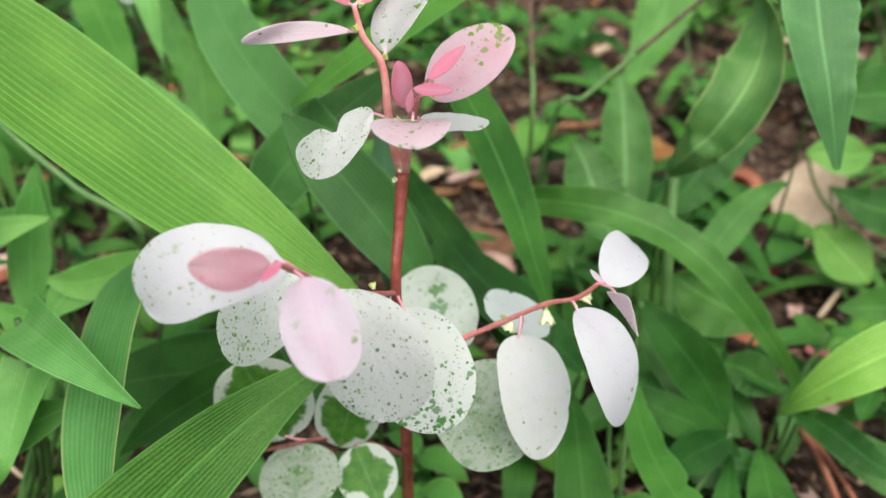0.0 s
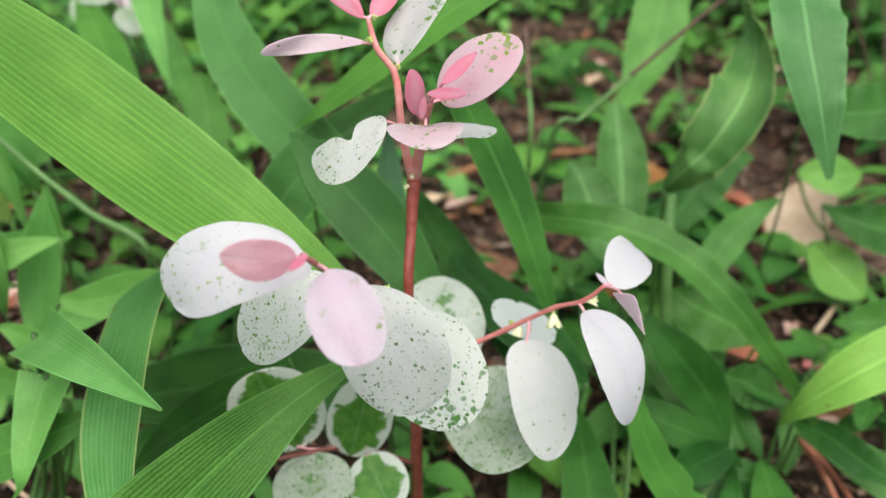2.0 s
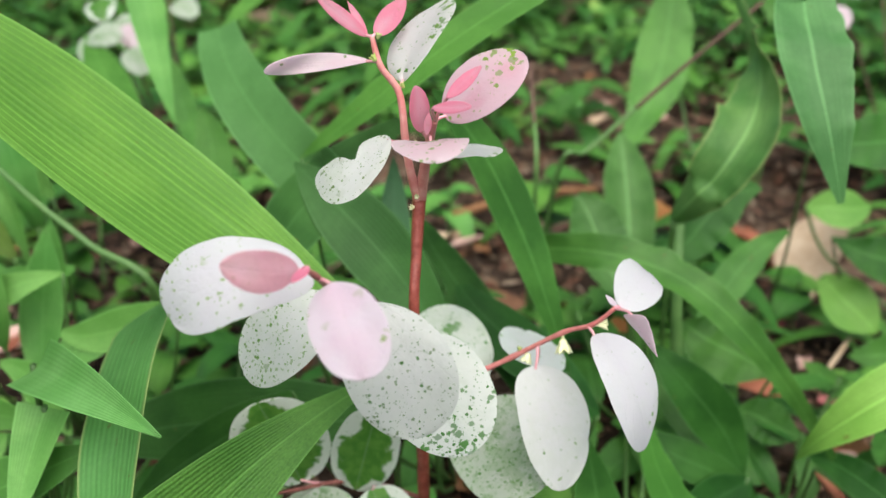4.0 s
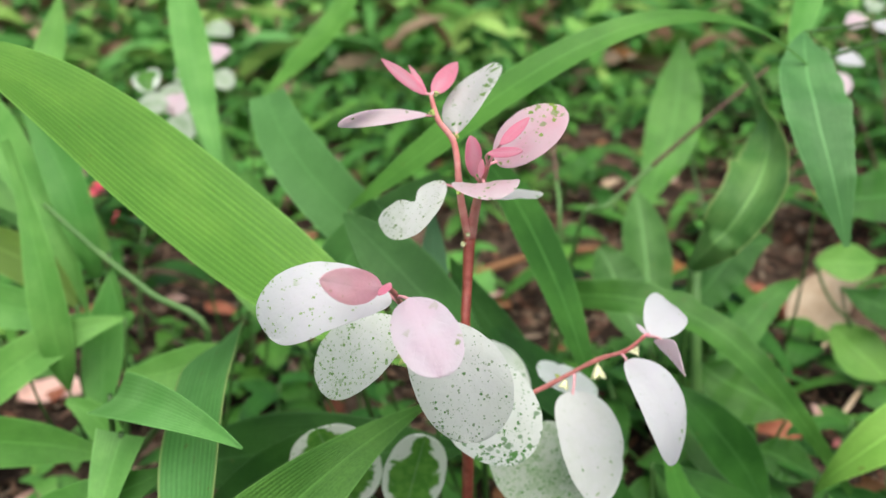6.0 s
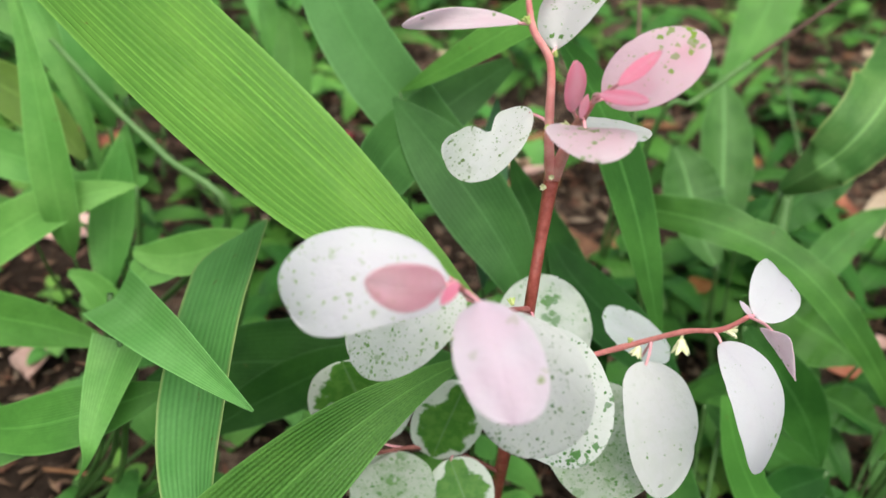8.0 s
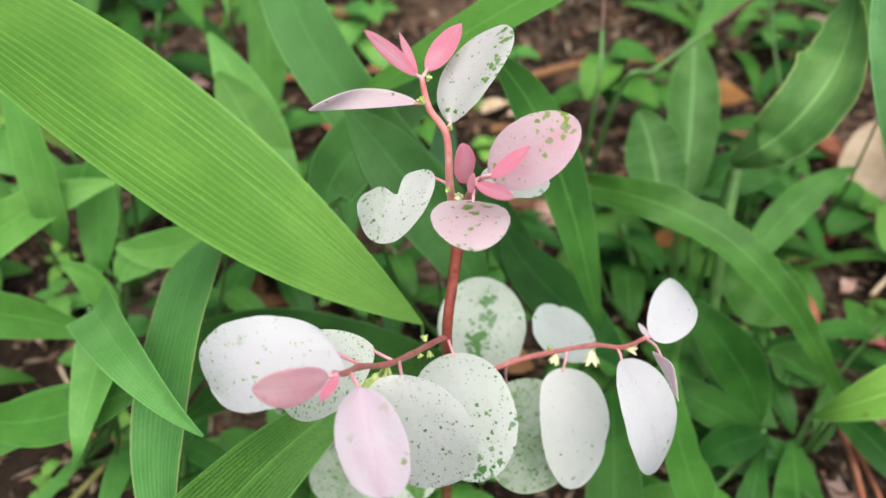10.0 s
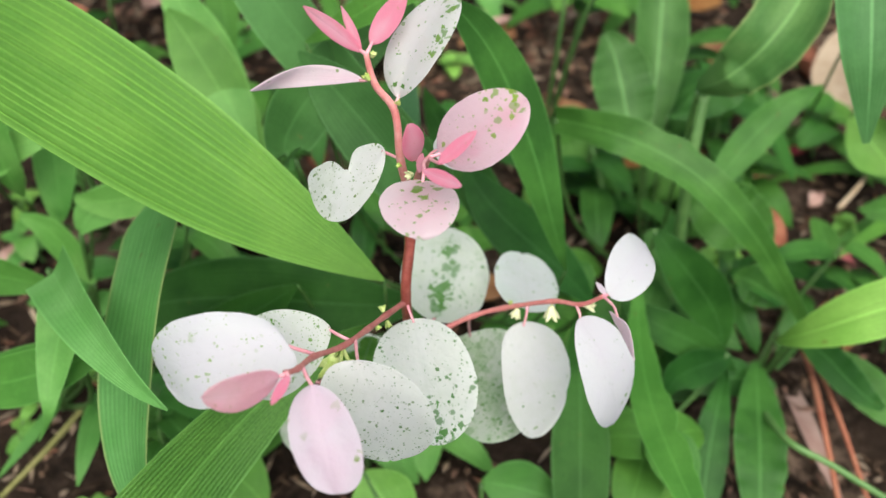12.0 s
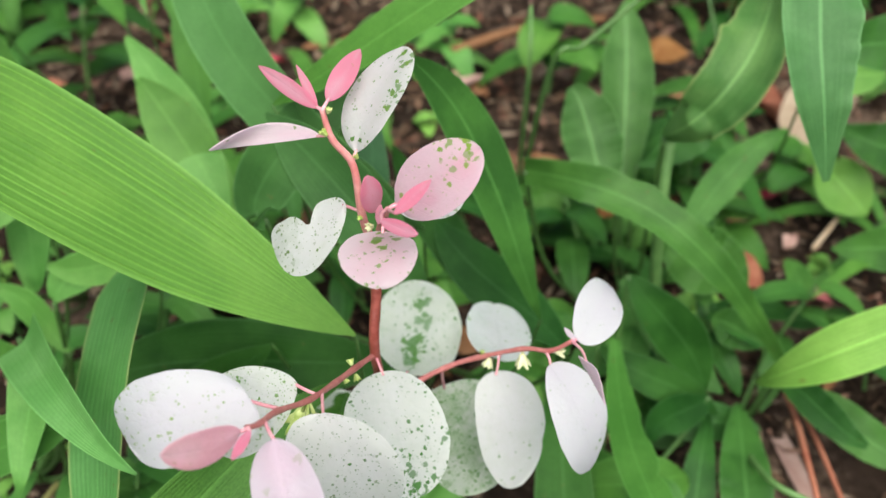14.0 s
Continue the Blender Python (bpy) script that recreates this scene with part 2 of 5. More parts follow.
WHITE, LILAC = (0.88, 0.88, 0.915), (0.87, 0.855, 0.91)
LIME_SPOT, DEEP_SPOT, OLIVE_SPOT = (0.24, 0.44, 0.06), (0.06, 0.23, 0.035), (0.16, 0.27, 0.07)
white_leaf = variegated("white_leaf", WHITE, LILAC, LIME_SPOT, (0.12, 0.32, 0.05), (0.010, 0.03), (0.010, 0.05), scales=(1150, 560))
rim_leaf = variegated("rim_leaf", WHITE, LILAC, LIME_SPOT, (0.33, 0.53, 0.12), (0.028, 0.06), (0.003, 0.06), scales=(1450, 520))
plain_leaf = variegated("plain_leaf", (0.885, 0.895, 0.895), (0.89, 0.89, 0.91), LIME_SPOT, (0.12, 0.32, 0.05), (0.010, 0.03), (0.002, 0.025), scales=(1200, 600), mottle=0.05)
back_leaf = variegated("back_leaf", (0.86, 0.91, 0.90), (0.88, 0.91, 0.92), LIME_SPOT, (0.12, 0.32, 0.05), (0.02, 0.02), (0.004, 0.01), mottle=0.04)
dotted_leaf = variegated("dotted_leaf", (0.885, 0.90, 0.89), (0.895, 0.90, 0.91), OLIVE_SPOT, DEEP_SPOT, (0.06, 0.09), (0.002, 0.012), scales=(1500, 620), mottle=0.04)
lime_dotted_leaf = variegated("lime_dotted_leaf", (0.885, 0.905, 0.885), (0.895, 0.905, 0.905), LIME_SPOT, (0.14, 0.34, 0.05), (0.11, 0.15), (0.004, 0.01), scales=(1400, 640), mottle=0.06)
bitten_leaf = variegated("bitten_leaf", (0.885, 0.905, 0.88), (0.895, 0.905, 0.905), (0.20, 0.36, 0.07), OLIVE_SPOT, (0.05, 0.08), (0.004, 0.02), scales=(1450, 600), mottle=0.10)
spotted_leaf = variegated("spotted_leaf", (0.875, 0.905, 0.88), (0.885, 0.905, 0.905), (0.10, 0.33, 0.05), DEEP_SPOT, (0.06, 0.14), (0.008, 0.75), scales=(1150, 470), mottle=0.06)
streaked_leaf = variegated("streaked_leaf", (0.90, 0.89, 0.895), (0.91, 0.88, 0.90), (0.26, 0.46, 0.09), (0.13, 0.33, 0.06), (0.04, 0.18), (0.010, 0.50), "fore", scales=(1000, 470), mottle=0.04)
greenish_leaf = variegated("greenish_leaf", (0.76, 0.83, 0.73), (0.79, 0.83, 0.77), (0.30, 0.53, 0.20), (0.16, 0.40, 0.10), (0.16, 0.16), (0.02, 0.10), "mid", mottle=0.42)
centre_leaf = variegated("centre_leaf", (0.80, 0.85, 0.78), (0.81, 0.85, 0.81), (0.18, 0.42, 0.09), (0.09, 0.33, 0.05), (0.04, 0.12), (0.02, 2.0), "rib", scales=(850, 330), mottle=0.16)
border_leaf = rimmed("border_leaf", (0.76, 0.82, 0.74), (0.15, 0.37, 0.06), (0.09, 0.28, 0.04))
pink_white_leaf = variegated("pink_white_leaf", (0.88, 0.80, 0.88), (0.88, 0.745, 0.845), LIME_SPOT, (0.36, 0.46, 0.12), (0.006, 0.01), (0.016, 0.03), scales=(1100, 480), rib_tone=0.03)
rosy_leaf = variegated("rosy_leaf", (0.93, 0.80, 0.865), (0.93, 0.76, 0.84), LIME_SPOT, OLIVE_SPOT, (0.02, 0.03), (0.0, 0.0), scales=(1100, 480), rib_tone=0.05)
blush_leaf = variegated("blush_leaf", (0.90, 0.70, 0.78), (0.90, 0.60, 0.71), (0.36, 0.55, 0.06), (0.24, 0.45, 0.05), (0.035, 0.16), (0.0, 0.80), "hind", scales=(950, 420), rib_tone=0.04)
rose_leaf = variegated("rose_leaf", (0.90, 0.56, 0.64), (0.92, 0.66, 0.73), (0.62, 0.45, 0.36), (0.6, 0.4, 0.3), (0.02, 0.02), (0.0, 0.0), blush_at=0.45, mottle=0.12, rib_tone=0.015)
fan_leaf = variegated("fan_leaf", (0.90, 0.78, 0.83), (0.90, 0.71, 0.78), (0.28, 0.48, 0.09), (0.2, 0.42, 0.06), (0.04, 0.12), (0.02, 0.85), "mid", scales=(950, 400))
pink_leaf = variegated("pink_leaf", (0.92, 0.38, 0.53), (0.93, 0.54, 0.66), (0.80, 0.45, 0.45), (0.8, 0.4, 0.4), (0.02, 0.02), (0.0, 0.0), mottle=0.08, rib_tone=0.02)
stem_red = plain("stem_red", (0.24, 0.04, 0.028), (0.5, 0.13, 0.10), 210, 0.36, 0.0005)
stem_pink = plain("stem_pink", (0.68, 0.22, 0.21), (0.78, 0.38, 0.35), 260, 0.5)
stem_rose = plain("stem_rose", (0.42, 0.12, 0.115), (0.57, 0.22, 0.2), 260, 0.5)
petiole_pink = plain("petiole_pink", (0.75, 0.3, 0.36), (0.82, 0.45, 0.48), 260, 0.5)
bud_pale = plain("bud_pale", (0.58, 0.62, 0.30), (0.76, 0.76, 0.52), 400, 0.5)
stem_brown = plain("stem_brown", (0.16, 0.05, 0.04), (0.30, 0.11, 0.09), 260, 0.5)
bud_green = plain("bud_green", (0.36, 0.5, 0.09), (0.58, 0.66, 0.28), 400, 0.5)

PLEATED = green_blade("pleated_blade", (0.149, 0.372, 0.052), (0.102, 0.294, 0.039), 17, 0.0003, stripe=0.9, midrib=0.0, streaks=0.12, uneven=True)
COARSE = green_blade("coarse_blade", (0.115, 0.31, 0.048), (0.070, 0.225, 0.032), 20, 0.00015, midrib=0.35, stripe=0.10, streaks=0.40, dashes=0.5)
SOFT = green_blade("soft_blade", (0.115, 0.31, 0.085), (0.085, 0.25, 0.062), 20, 0.00005, midrib=0.15, stripe=0.05, streaks=0.1)
RIBBED = green_blade("ribbed_blade", (0.11, 0.32, 0.042), (0.065, 0.23, 0.03), 15, 0.0002, midrib=0.3)
MARGINED = green_blade("margined_blade", (0.165, 0.43, 0.118), (0.112, 0.345, 0.076), 12, 0.0001, midrib=0.1, stripe=0.3, streaks=0.15, margin=0.75)
GRASS = green_blade("grass_blade", (0.118, 0.34, 0.05), (0.072, 0.245, 0.03), 22, 0.00006, midrib=0.3, stripe=0.09, streaks=0.15)
FRESH = green_blade("fresh_blade", (0.185, 0.47, 0.098), (0.108, 0.345, 0.056), 14, 0.00006, midrib=0.2, stripe=0.18, streaks=0.15)
BRIGHT = green_blade("bright_blade", (0.25, 0.56, 0.155), (0.165, 0.44, 0.095), 12, 0.00005, midrib=0.1, stripe=0.08, streaks=0.1)
MOTTLED = green_blade("mottled_leaf", (0.20, 0.42, 0.115), (0.095, 0.28, 0.06), 8, 0.00006, midrib=0.55, stripe=0.03, streaks=0.25, margin=0.75, gloss=0.25)
HANGING = green_blade("hanging_leaf", (0.15, 0.37, 0.115), (0.095, 0.27, 0.075), 10, 0.00006, midrib=0.55, stripe=0.03, streaks=0.2, gloss=0.25)
DULL = green_blade("dull_blade", (0.058, 0.19, 0.042), (0.034, 0.125, 0.026), 16, 0.00006, midrib=0.25, stripe=0.12, streaks=0.15, gloss=0.18)
KEELED = green_blade("keeled_leaf", (0.095, 0.26, 0.062), (0.056, 0.18, 0.037), 9, 0.00006, midrib=0.8, stripe=0.03, streaks=0.2, gloss=0.25)
ARCHED = green_blade("arched_leaf", (0.085, 0.265, 0.040), (0.045, 0.17, 0.023), 10, 0.00006, midrib=0.45, stripe=0.06, streaks=0.3)
# dark green with the shade between the low leaves put into its colour
SHADED = green_blade("shaded_blade", (0.034, 0.145, 0.021), (0.015, 0.08, 0.011), 18, 0.00006, midrib=0.3, stripe=0.15, streaks=0.2, gloss=0.12)
BLUISH = green_blade("bluish_blade", (0.08, 0.23, 0.09), (0.055, 0.17, 0.065), 14, 0.0001, midrib=0.2)
HERB = green_blade("herb_leaf", (0.070, 0.235, 0.036), (0.034, 0.135, 0.020), 9, 0.00004, midrib=0.5, stripe=0.03, streaks=0.12, gloss=0.2)
LIME = green_blade("lime_blade", (0.235, 0.51, 0.09), (0.155, 0.41, 0.055), 14, 0.0001, midrib=0.5)
OLIVE = green_blade("olive_blade", (0.16, 0.29, 0.04), (0.11, 0.22, 0.03), 18, 0.0001, midrib=0.3)
stalk_green = plain("stalk_green", (0.10, 0.24, 0.06), (0.16, 0.32, 0.09), 120, 0.5)
stalk_dark = plain("stalk_dark", (0.045, 0.12, 0.025), (0.08, 0.18, 0.04), 120, 0.5)
stalk_brown = plain("stalk_brown", (0.10, 0.065, 0.05), (0.17, 0.10, 0.08), 160, 0.7)
dry_tan = plain("dry_tan", (0.46, 0.34, 0.22), (0.6, 0.48, 0.34), 60, 0.8)
dry_pink = plain("dry_pink", (0.50, 0.30, 0.25), (0.62, 0.44, 0.37), 70, 0.8)
dry_brown = plain("dry_brown", (0.16, 0.075, 0.035), (0.3, 0.16, 0.08), 90, 0.8)
dry_dark = plain("dry_dark", (0.085, 0.042, 0.024), (0.18, 0.095, 0.055), 90, 0.8)
stalk_straw = plain("stalk_straw", (0.22, 0.23, 0.07), (0.36, 0.34, 0.13), 160, 0.6)
dry_red = plain("dry_red", (0.30, 0.10, 0.06), (0.4, 0.17, 0.1), 90, 0.8)
petal_red = plain("petal_red", (0.5, 0.04, 0.07), (0.62, 0.1, 0.15), 90, 0.6)
petal_faded = plain("petal_faded", (0.32, 0.08, 0.08), (0.46, 0.2, 0.19), 110, 0.6)
petal_orange = plain("petal_orange", (0.27, 0.115, 0.035), (0.36, 0.18, 0.06), 90, 0.6)


def soil_material():
    m, nt, bsdf, out = material("soil")
    fine = noise_tex(nt, 160.0, 8.0, rough=0.7)
    coarse = noise_tex(nt, 22.0, 5.0)
    col = mix(nt, ramp(nt, fine, 0.3, 0.7), (0.008, 0.006, 0.004), (0.062, 0.042, 0.030))
    col = mix(nt, ramp(nt, coarse, 0.5, 0.75), col, (0.055, 0.036, 0.025))
    dry = ramp(nt, maths(nt, "ADD", noise_tex(nt, 9.0, 3.0), maths(nt, "MULTIPLY", fine, 0.5)), 0.74, 0.95, True)
    col = mix(nt, dry, col, (0.25, 0.175, 0.125))
    link(nt, col, bsdf.inputs["Base Color"])
    bsdf.inputs["Roughness"].default_value = 0.9
    bsdf.inputs["Specular IOR Level"].default_value = 0.1
    link(nt, bump(nt, maths(nt, "ADD", fine, noise_tex(nt, 600.0, 4.0)), 0.003, 1.0), bsdf.inputs["Normal"])
    return m


soil = soil_material()


# ---- mesh tools ----
def part(name, bm, mat, parent=None, label=""):
    me = bpy.data.meshes.new(name)
    bm.normal_update()
    for f in bm.faces:
        f.smooth = True
    bm.to_mesh(me)
    bm.free()
    me.materials.append(mat)
    ob = new(name, me)
    if parent is not None:
        ob.parent = parent
        ob.matrix_parent_inverse = parent.matrix_world.inverted()
    return tagged(ob, label)


def thing(name, place, label, category, group="", kind=""):
    ob = new(name)
    ob.empty_display_size = 0.01
    ob.location = place
    bpy.context.view_layer.update()
    return tagged(ob, label, category, group, kind)


def cubic(p, u):
    a, b, c, d = (Vector(q) for q in p)
    w = 1 - u
    return a * w**3 + b * (3 * u * w * w) + c * (3 * u * u * w) + d * u**3


def cubic1(p, u):
    w = 1 - u
    return p[0] * w**3 + p[1] * 3 * u * w * w + p[2] * 3 * u * u * w + p[3] * u**3


def sheet(bm, rows, coords, thick):
    """A thin leaf body from rows of points: upper and lower skin, closed round the rim."""
    lay = bm.loops.layers.uv.verify()
    nu, nv = len(rows), len(rows[0])
    normals = []
    for i in range(nu):
        line = []
        for j in range(nv):
            du = rows[min(i + 1, nu - 1)][j] - rows[max(i - 1, 0)][j]
            dv = rows[i][min(j + 1, nv - 1)] - rows[i][max(j - 1, 0)]
            n = du.cross(dv)
            line.append(n.normalized() if n.length > 1e-14 else Vector((0, 0, 1)))
        normals.append(line)
    top, low = [], []
    for i in range(nu):
        a, b = [], []
        for j in range(nv):
            rim = i in (0, nu - 1) or j in (0, nv - 1)
            off = normals[i][j] * (thick * (0.25 if rim else 0.5))
            a.append(bm.verts.new(rows[i][j] + off))
            b.append(bm.verts.new(rows[i][j] - off))
        top.append(a)
        low.append(b)

    def face(vs, uvs):
        f = bm.faces.new(vs)
        for lp, c in zip(f.loops, uvs):
            lp[lay].uv = c

    for i in range(nu - 1):
        for j in range(nv - 1):
            q = [(i, j), (i + 1, j), (i + 1, j + 1), (i, j + 1)]
            face([top[a][b] for a, b in q], [coords[a][b] for a, b in q])
            q = q[::-1]
            face([low[a][b] for a, b in q], [coords[a][b] for a, b in q])
    ring = [(i, 0) for i in range(nu)] + [(nu - 1, j) for j in range(1, nv)] + [(i, nv - 1) for i in range(nu - 2, -1, -1)] + [(0, j) for j in range(nv - 2, 0, -1)]
    for k in range(len(ring)):
        (a, b), (c, d) = ring[k], ring[(k + 1) % len(ring)]
        # the rim has vertices of its own, so that the flat sides stay flat to the edge
        rim = [bm.verts.new(q.co) for q in (top[a][b], low[a][b], low[c][d], top[c][d])]
        face(rim, [coords[a][b], coords[a][b], coords[c][d], coords[c][d]])


def tube(bm, points, radii, sides=8):
    """A round stem through the points; its ends are closed."""
    rings = []
    pts = [Vector(p) for p in points]
    ref = Vector((0.31, 0.2, 0.93))
    for i, p in enumerate(pts):
        d = (pts[min(i + 1, len(pts) - 1)] - pts[max(i - 1, 0)]).normalized()
        x = d.cross(ref).normalized() if abs(d.dot(ref)) < 0.97 else d.cross(Vector((1, 0, 0))).normalized()
        y = d.cross(x)
        rings.append([bm.verts.new(p + (x * math.cos(2 * math.pi * k / sides) + y * math.sin(2 * math.pi * k / sides)) * radii[i]) for k in range(sides)])
    for a, b in zip(rings, rings[1:]):
        for k in range(sides):
            bm.faces.new((a[k], a[(k + 1) % sides], b[(k + 1) % sides], b[k]))
    bm.faces.new(rings[0][::-1])
    bm.faces.new(rings[-1])


def smooth_line(points, n=6):
    """More points along a soft curve through the given ones."""
    p = [Vector(q) for q in points]
    out = []
    for i in range(len(p) - 1):
        a, b, c, d = p[max(i - 1, 0)], p[i], p[i + 1], p[min(i + 2, len(p) - 1)]
        for k in range(n):
            t = k / n
            out.append(0.5 * (2 * b + (c - a) * t + (2 * a - 5 * b + 4 * c - d) * t * t + (3 * b - 3 * c + d - a) * t**3))
    return out + [p[-1]]


WOOD = []


def stem_part(name, points, r0, r1, mat, parent, label="", sides=10, knots=False):
    bm = bmesh.new()
    line = smooth_line(points)
    n = len(line) - 1
    widths = [r0 + (r1 - r0) * i / (len(points) - 1) for i in range(len(points))] if isinstance(r0, float) else r0
    radii = []
    for i in range(n + 1):
        k, t = min(i // 6, len(widths) - 2), i / 6 - min(i // 6, len(widths) - 2)
        knot = 1 + (0.28 * math.exp(-(((i % 6) if i % 6 < 3 else 6 - i % 6) / 1.1) ** 2) if knots else 0.0)
        radii.append((widths[k] * (1 - t) + widths[k + 1] * t) * knot * (1 + 0.06 * noise.noise(line[i] * 400)))
    tube(bm, line, radii, sides)
    if name in ("stem", "shoot", "twig"):
        WOOD.extend(line)
    return part(name, bm, mat, parent, label)


# ---- the ground ----
def ground_sheet():
    bm = bmesh.new()
    steps = [-60, -20, -8, -4, -2.4, -1.6, -1.1, -0.8]
    steps += [-0.7 + 0.025 * k for k in range(57)] + [0.8, 1.1, 1.6, 2.4, 4, 8, 20, 60]
    grid = []
    for y in steps:
        row = []
        for x in steps:
            p = Vector((x, y + 0.4, 0))
            near = 1.0 / (1.0 + (p.length / 3) ** 2)
            p.z = near * (0.016 * noise.noise(p * 7) + 0.007 * noise.noise(p * 31)) - 0.006
            row.append(bm.verts.new(p))
        grid.append(row)
    for i in range(len(steps) - 1):
        for j in range(len(steps) - 1):
            bm.faces.new((grid[i][j], grid[i][j + 1], grid[i + 1][j + 1], grid[i + 1][j]))
    ob = part("ground", bm, soil)
    return tagged(ob, "dark brown crumbly garden soil with leaf litter", "ground", kind="structure")


ground = ground_sheet()


def ground_z(x, y):
    p = Vector((x, y, 0))
    near = 1.0 / (1.0 + (p.length / 3) ** 2)
    return near * (0.016 * noise.noise(p * 7) + 0.007 * noise.noise(p * 31)) - 0.006


# ---- the snow bush ----
def round_leaf(parent, base, tip, side, bow, mat, full=0.55, point=0.5, petiole=None, bite=None, curl=0.0, name="leaf", label="", mat_p=None, thick=0.00035, res=(34, 15)):
    """A rounded leaf. side: half its width, as a vector; bow: how far its middle is off the line from base to tip;
    full: how blunt the base is, point: how blunt the tip; bite: depth, place, length and side of a gap in one edge; curl: how far the edges rise."""
    base, tip, side, bow = Vector(base), Vector(tip), Vector(side), Vector(bow)
    axis = tip - base
    normal = axis.cross(side).normalized()
    if normal.z < 0:
        normal = -normal
    half = side.length
    nu, nv = res
    rows, coords = [], []
    top = (full / (full + point)) ** full * (point / (full + point)) ** point
    seed = base * 700
    for i in range(nu):
        u = 0.5 - 0.5 * math.cos(math.pi * (0.012 + 0.976 * i / (nu - 1)))
        w = u**full * (1 - u) ** point / top
        row, crow = [], []
        for j in range(nv):
            v = -1 + 2 * j / (nv - 1)
            s = w * v * (1 + 0.035 * noise.noise(seed + Vector((u * 4.5, math.copysign(1, v), 0))) + 0.012 * noise.noise(seed + Vector((u * 17, math.copysign(1, v), 2))))
            if bite and v * bite[3] > 0:
                s *= 1 - bite[0] * math.exp(-abs((u - bite[1]) / bite[2]) ** 1.6)
            p = base + axis * u + bow * (4 * u * (1 - u)) + side * s
            p += normal * (half * (curl * s * s - 0.05 * (1 - abs(v)) * 0.6 * math.sin(math.pi * u) + 0.07 * noise.noise(seed + Vector((u * 2.2, v * 1.3, 4))) + 0.025 * v * v * noise.noise(seed + Vector((u * 9, v * 3, 8)))))
            row.append(p)
            crow.append((u, 0.5 + 0.5 * v))
        rows.append(row)
        coords.append(crow)
    bm = bmesh.new()
    bm.loops.layers.uv.new("leaf")
    sheet(bm, rows, coords, thick)
    ob = part(name, bm, mat, parent, label)
    if petiole is not None:
        b = base + axis * 0.03
        near = Vector(petiole)
        a = min(WOOD, key=lambda q: (q - near).length + 0.6 * (q - base).length)
        stem_part("petiole", [a, (a + b) / 2 + normal * (a - b).length * 0.08, b], 0.00045, 0.00034, mat_p or petiole_pink, ob, sides=7)
    return ob


bush = thing("snow_bush", (-0.014, 0.235, 0.0), "snow bush with white, pink and green-flecked leaves on a red stem", "shrub")
STEM = [(-0.014, 0.235, -0.01), (-0.013, 0.222, 0.04), (-0.0120, 0.208, 0.09), (-0.0115, 0.197, 0.13), (-0.0121, 0.1840, 0.1720), (-0.0112, 0.1890, 0.1880), (-0.0100, 0.1945, 0.2030)]
stem_part("stem", STEM, [0.0023, 0.0022, 0.0020, 0.0018, 0.0014, 0.0014, 0.0019], 0, stem_red, bush, "smooth dark red main stem", 12)
stem_part("shoot", [(-0.0102, 0.1940, 0.2005), (-0.0120, 0.1905, 0.2110), (-0.0129, 0.1897, 0.2190), (-0.0140, 0.1919, 0.2300), (-0.0182, 0.1930, 0.2363), (-0.0200, 0.1949, 0.2428)], [0.0014, 0.0011, 0.0010, 0.0009, 0.0008, 0.0006], 0, stem_pink, bush, "pink young shoot", 10)
stem_part("shoot", [(-0.0099, 0.1942, 0.2015), (-0.0083, 0.1895, 0.2125), (-0.0070, 0.1845, 0.2205), (-0.0055, 0.1800, 0.2270)], [0.0017, 0.0013, 0.0011, 0.0006], 0, stem_pink, bush, "pink young shoot", 10)
stem_part("twig", [(-0.0121, 0.1842, 0.1715), (-0.0165, 0.1735, 0.1785), (-0.0198, 0.1640, 0.1850), (-0.0232, 0.1515, 0.1953), (-0.0271, 0.1412, 0.2056), (-0.0284, 0.1334, 0.2124), (-0.0298, 0.1303, 0.2155)], 0.00078, 0.00055, stem_rose, bush, "slender red twig", 9, knots=True)
stem_part("twig", [(-0.0117, 0.1960, 0.1330), (-0.0020, 0.2005, 0.1385), (0.0068, 0.2030, 0.1425), (0.0155, 0.2025, 0.1475), (0.0288, 0.1965, 0.1592), (0.0358, 0.1912, 0.1648), (0.0412, 0.1897, 0.1707)], 0.0009, 0.00055, stem_rose, bush, "slender red twig", 9, knots=True)
stem_part("twig", [(-0.0120, 0.2070, 0.0900), (-0.0270, 0.2060, 0.0980), (-0.0390, 0.2038, 0.1008), (-0.0500, 0.1960, 0.1050), (-0.0590, 0.1880, 0.1100)], 0.0008, 0.0005, stem_brown, bush, "slender brownish red twig", 9, knots=True)


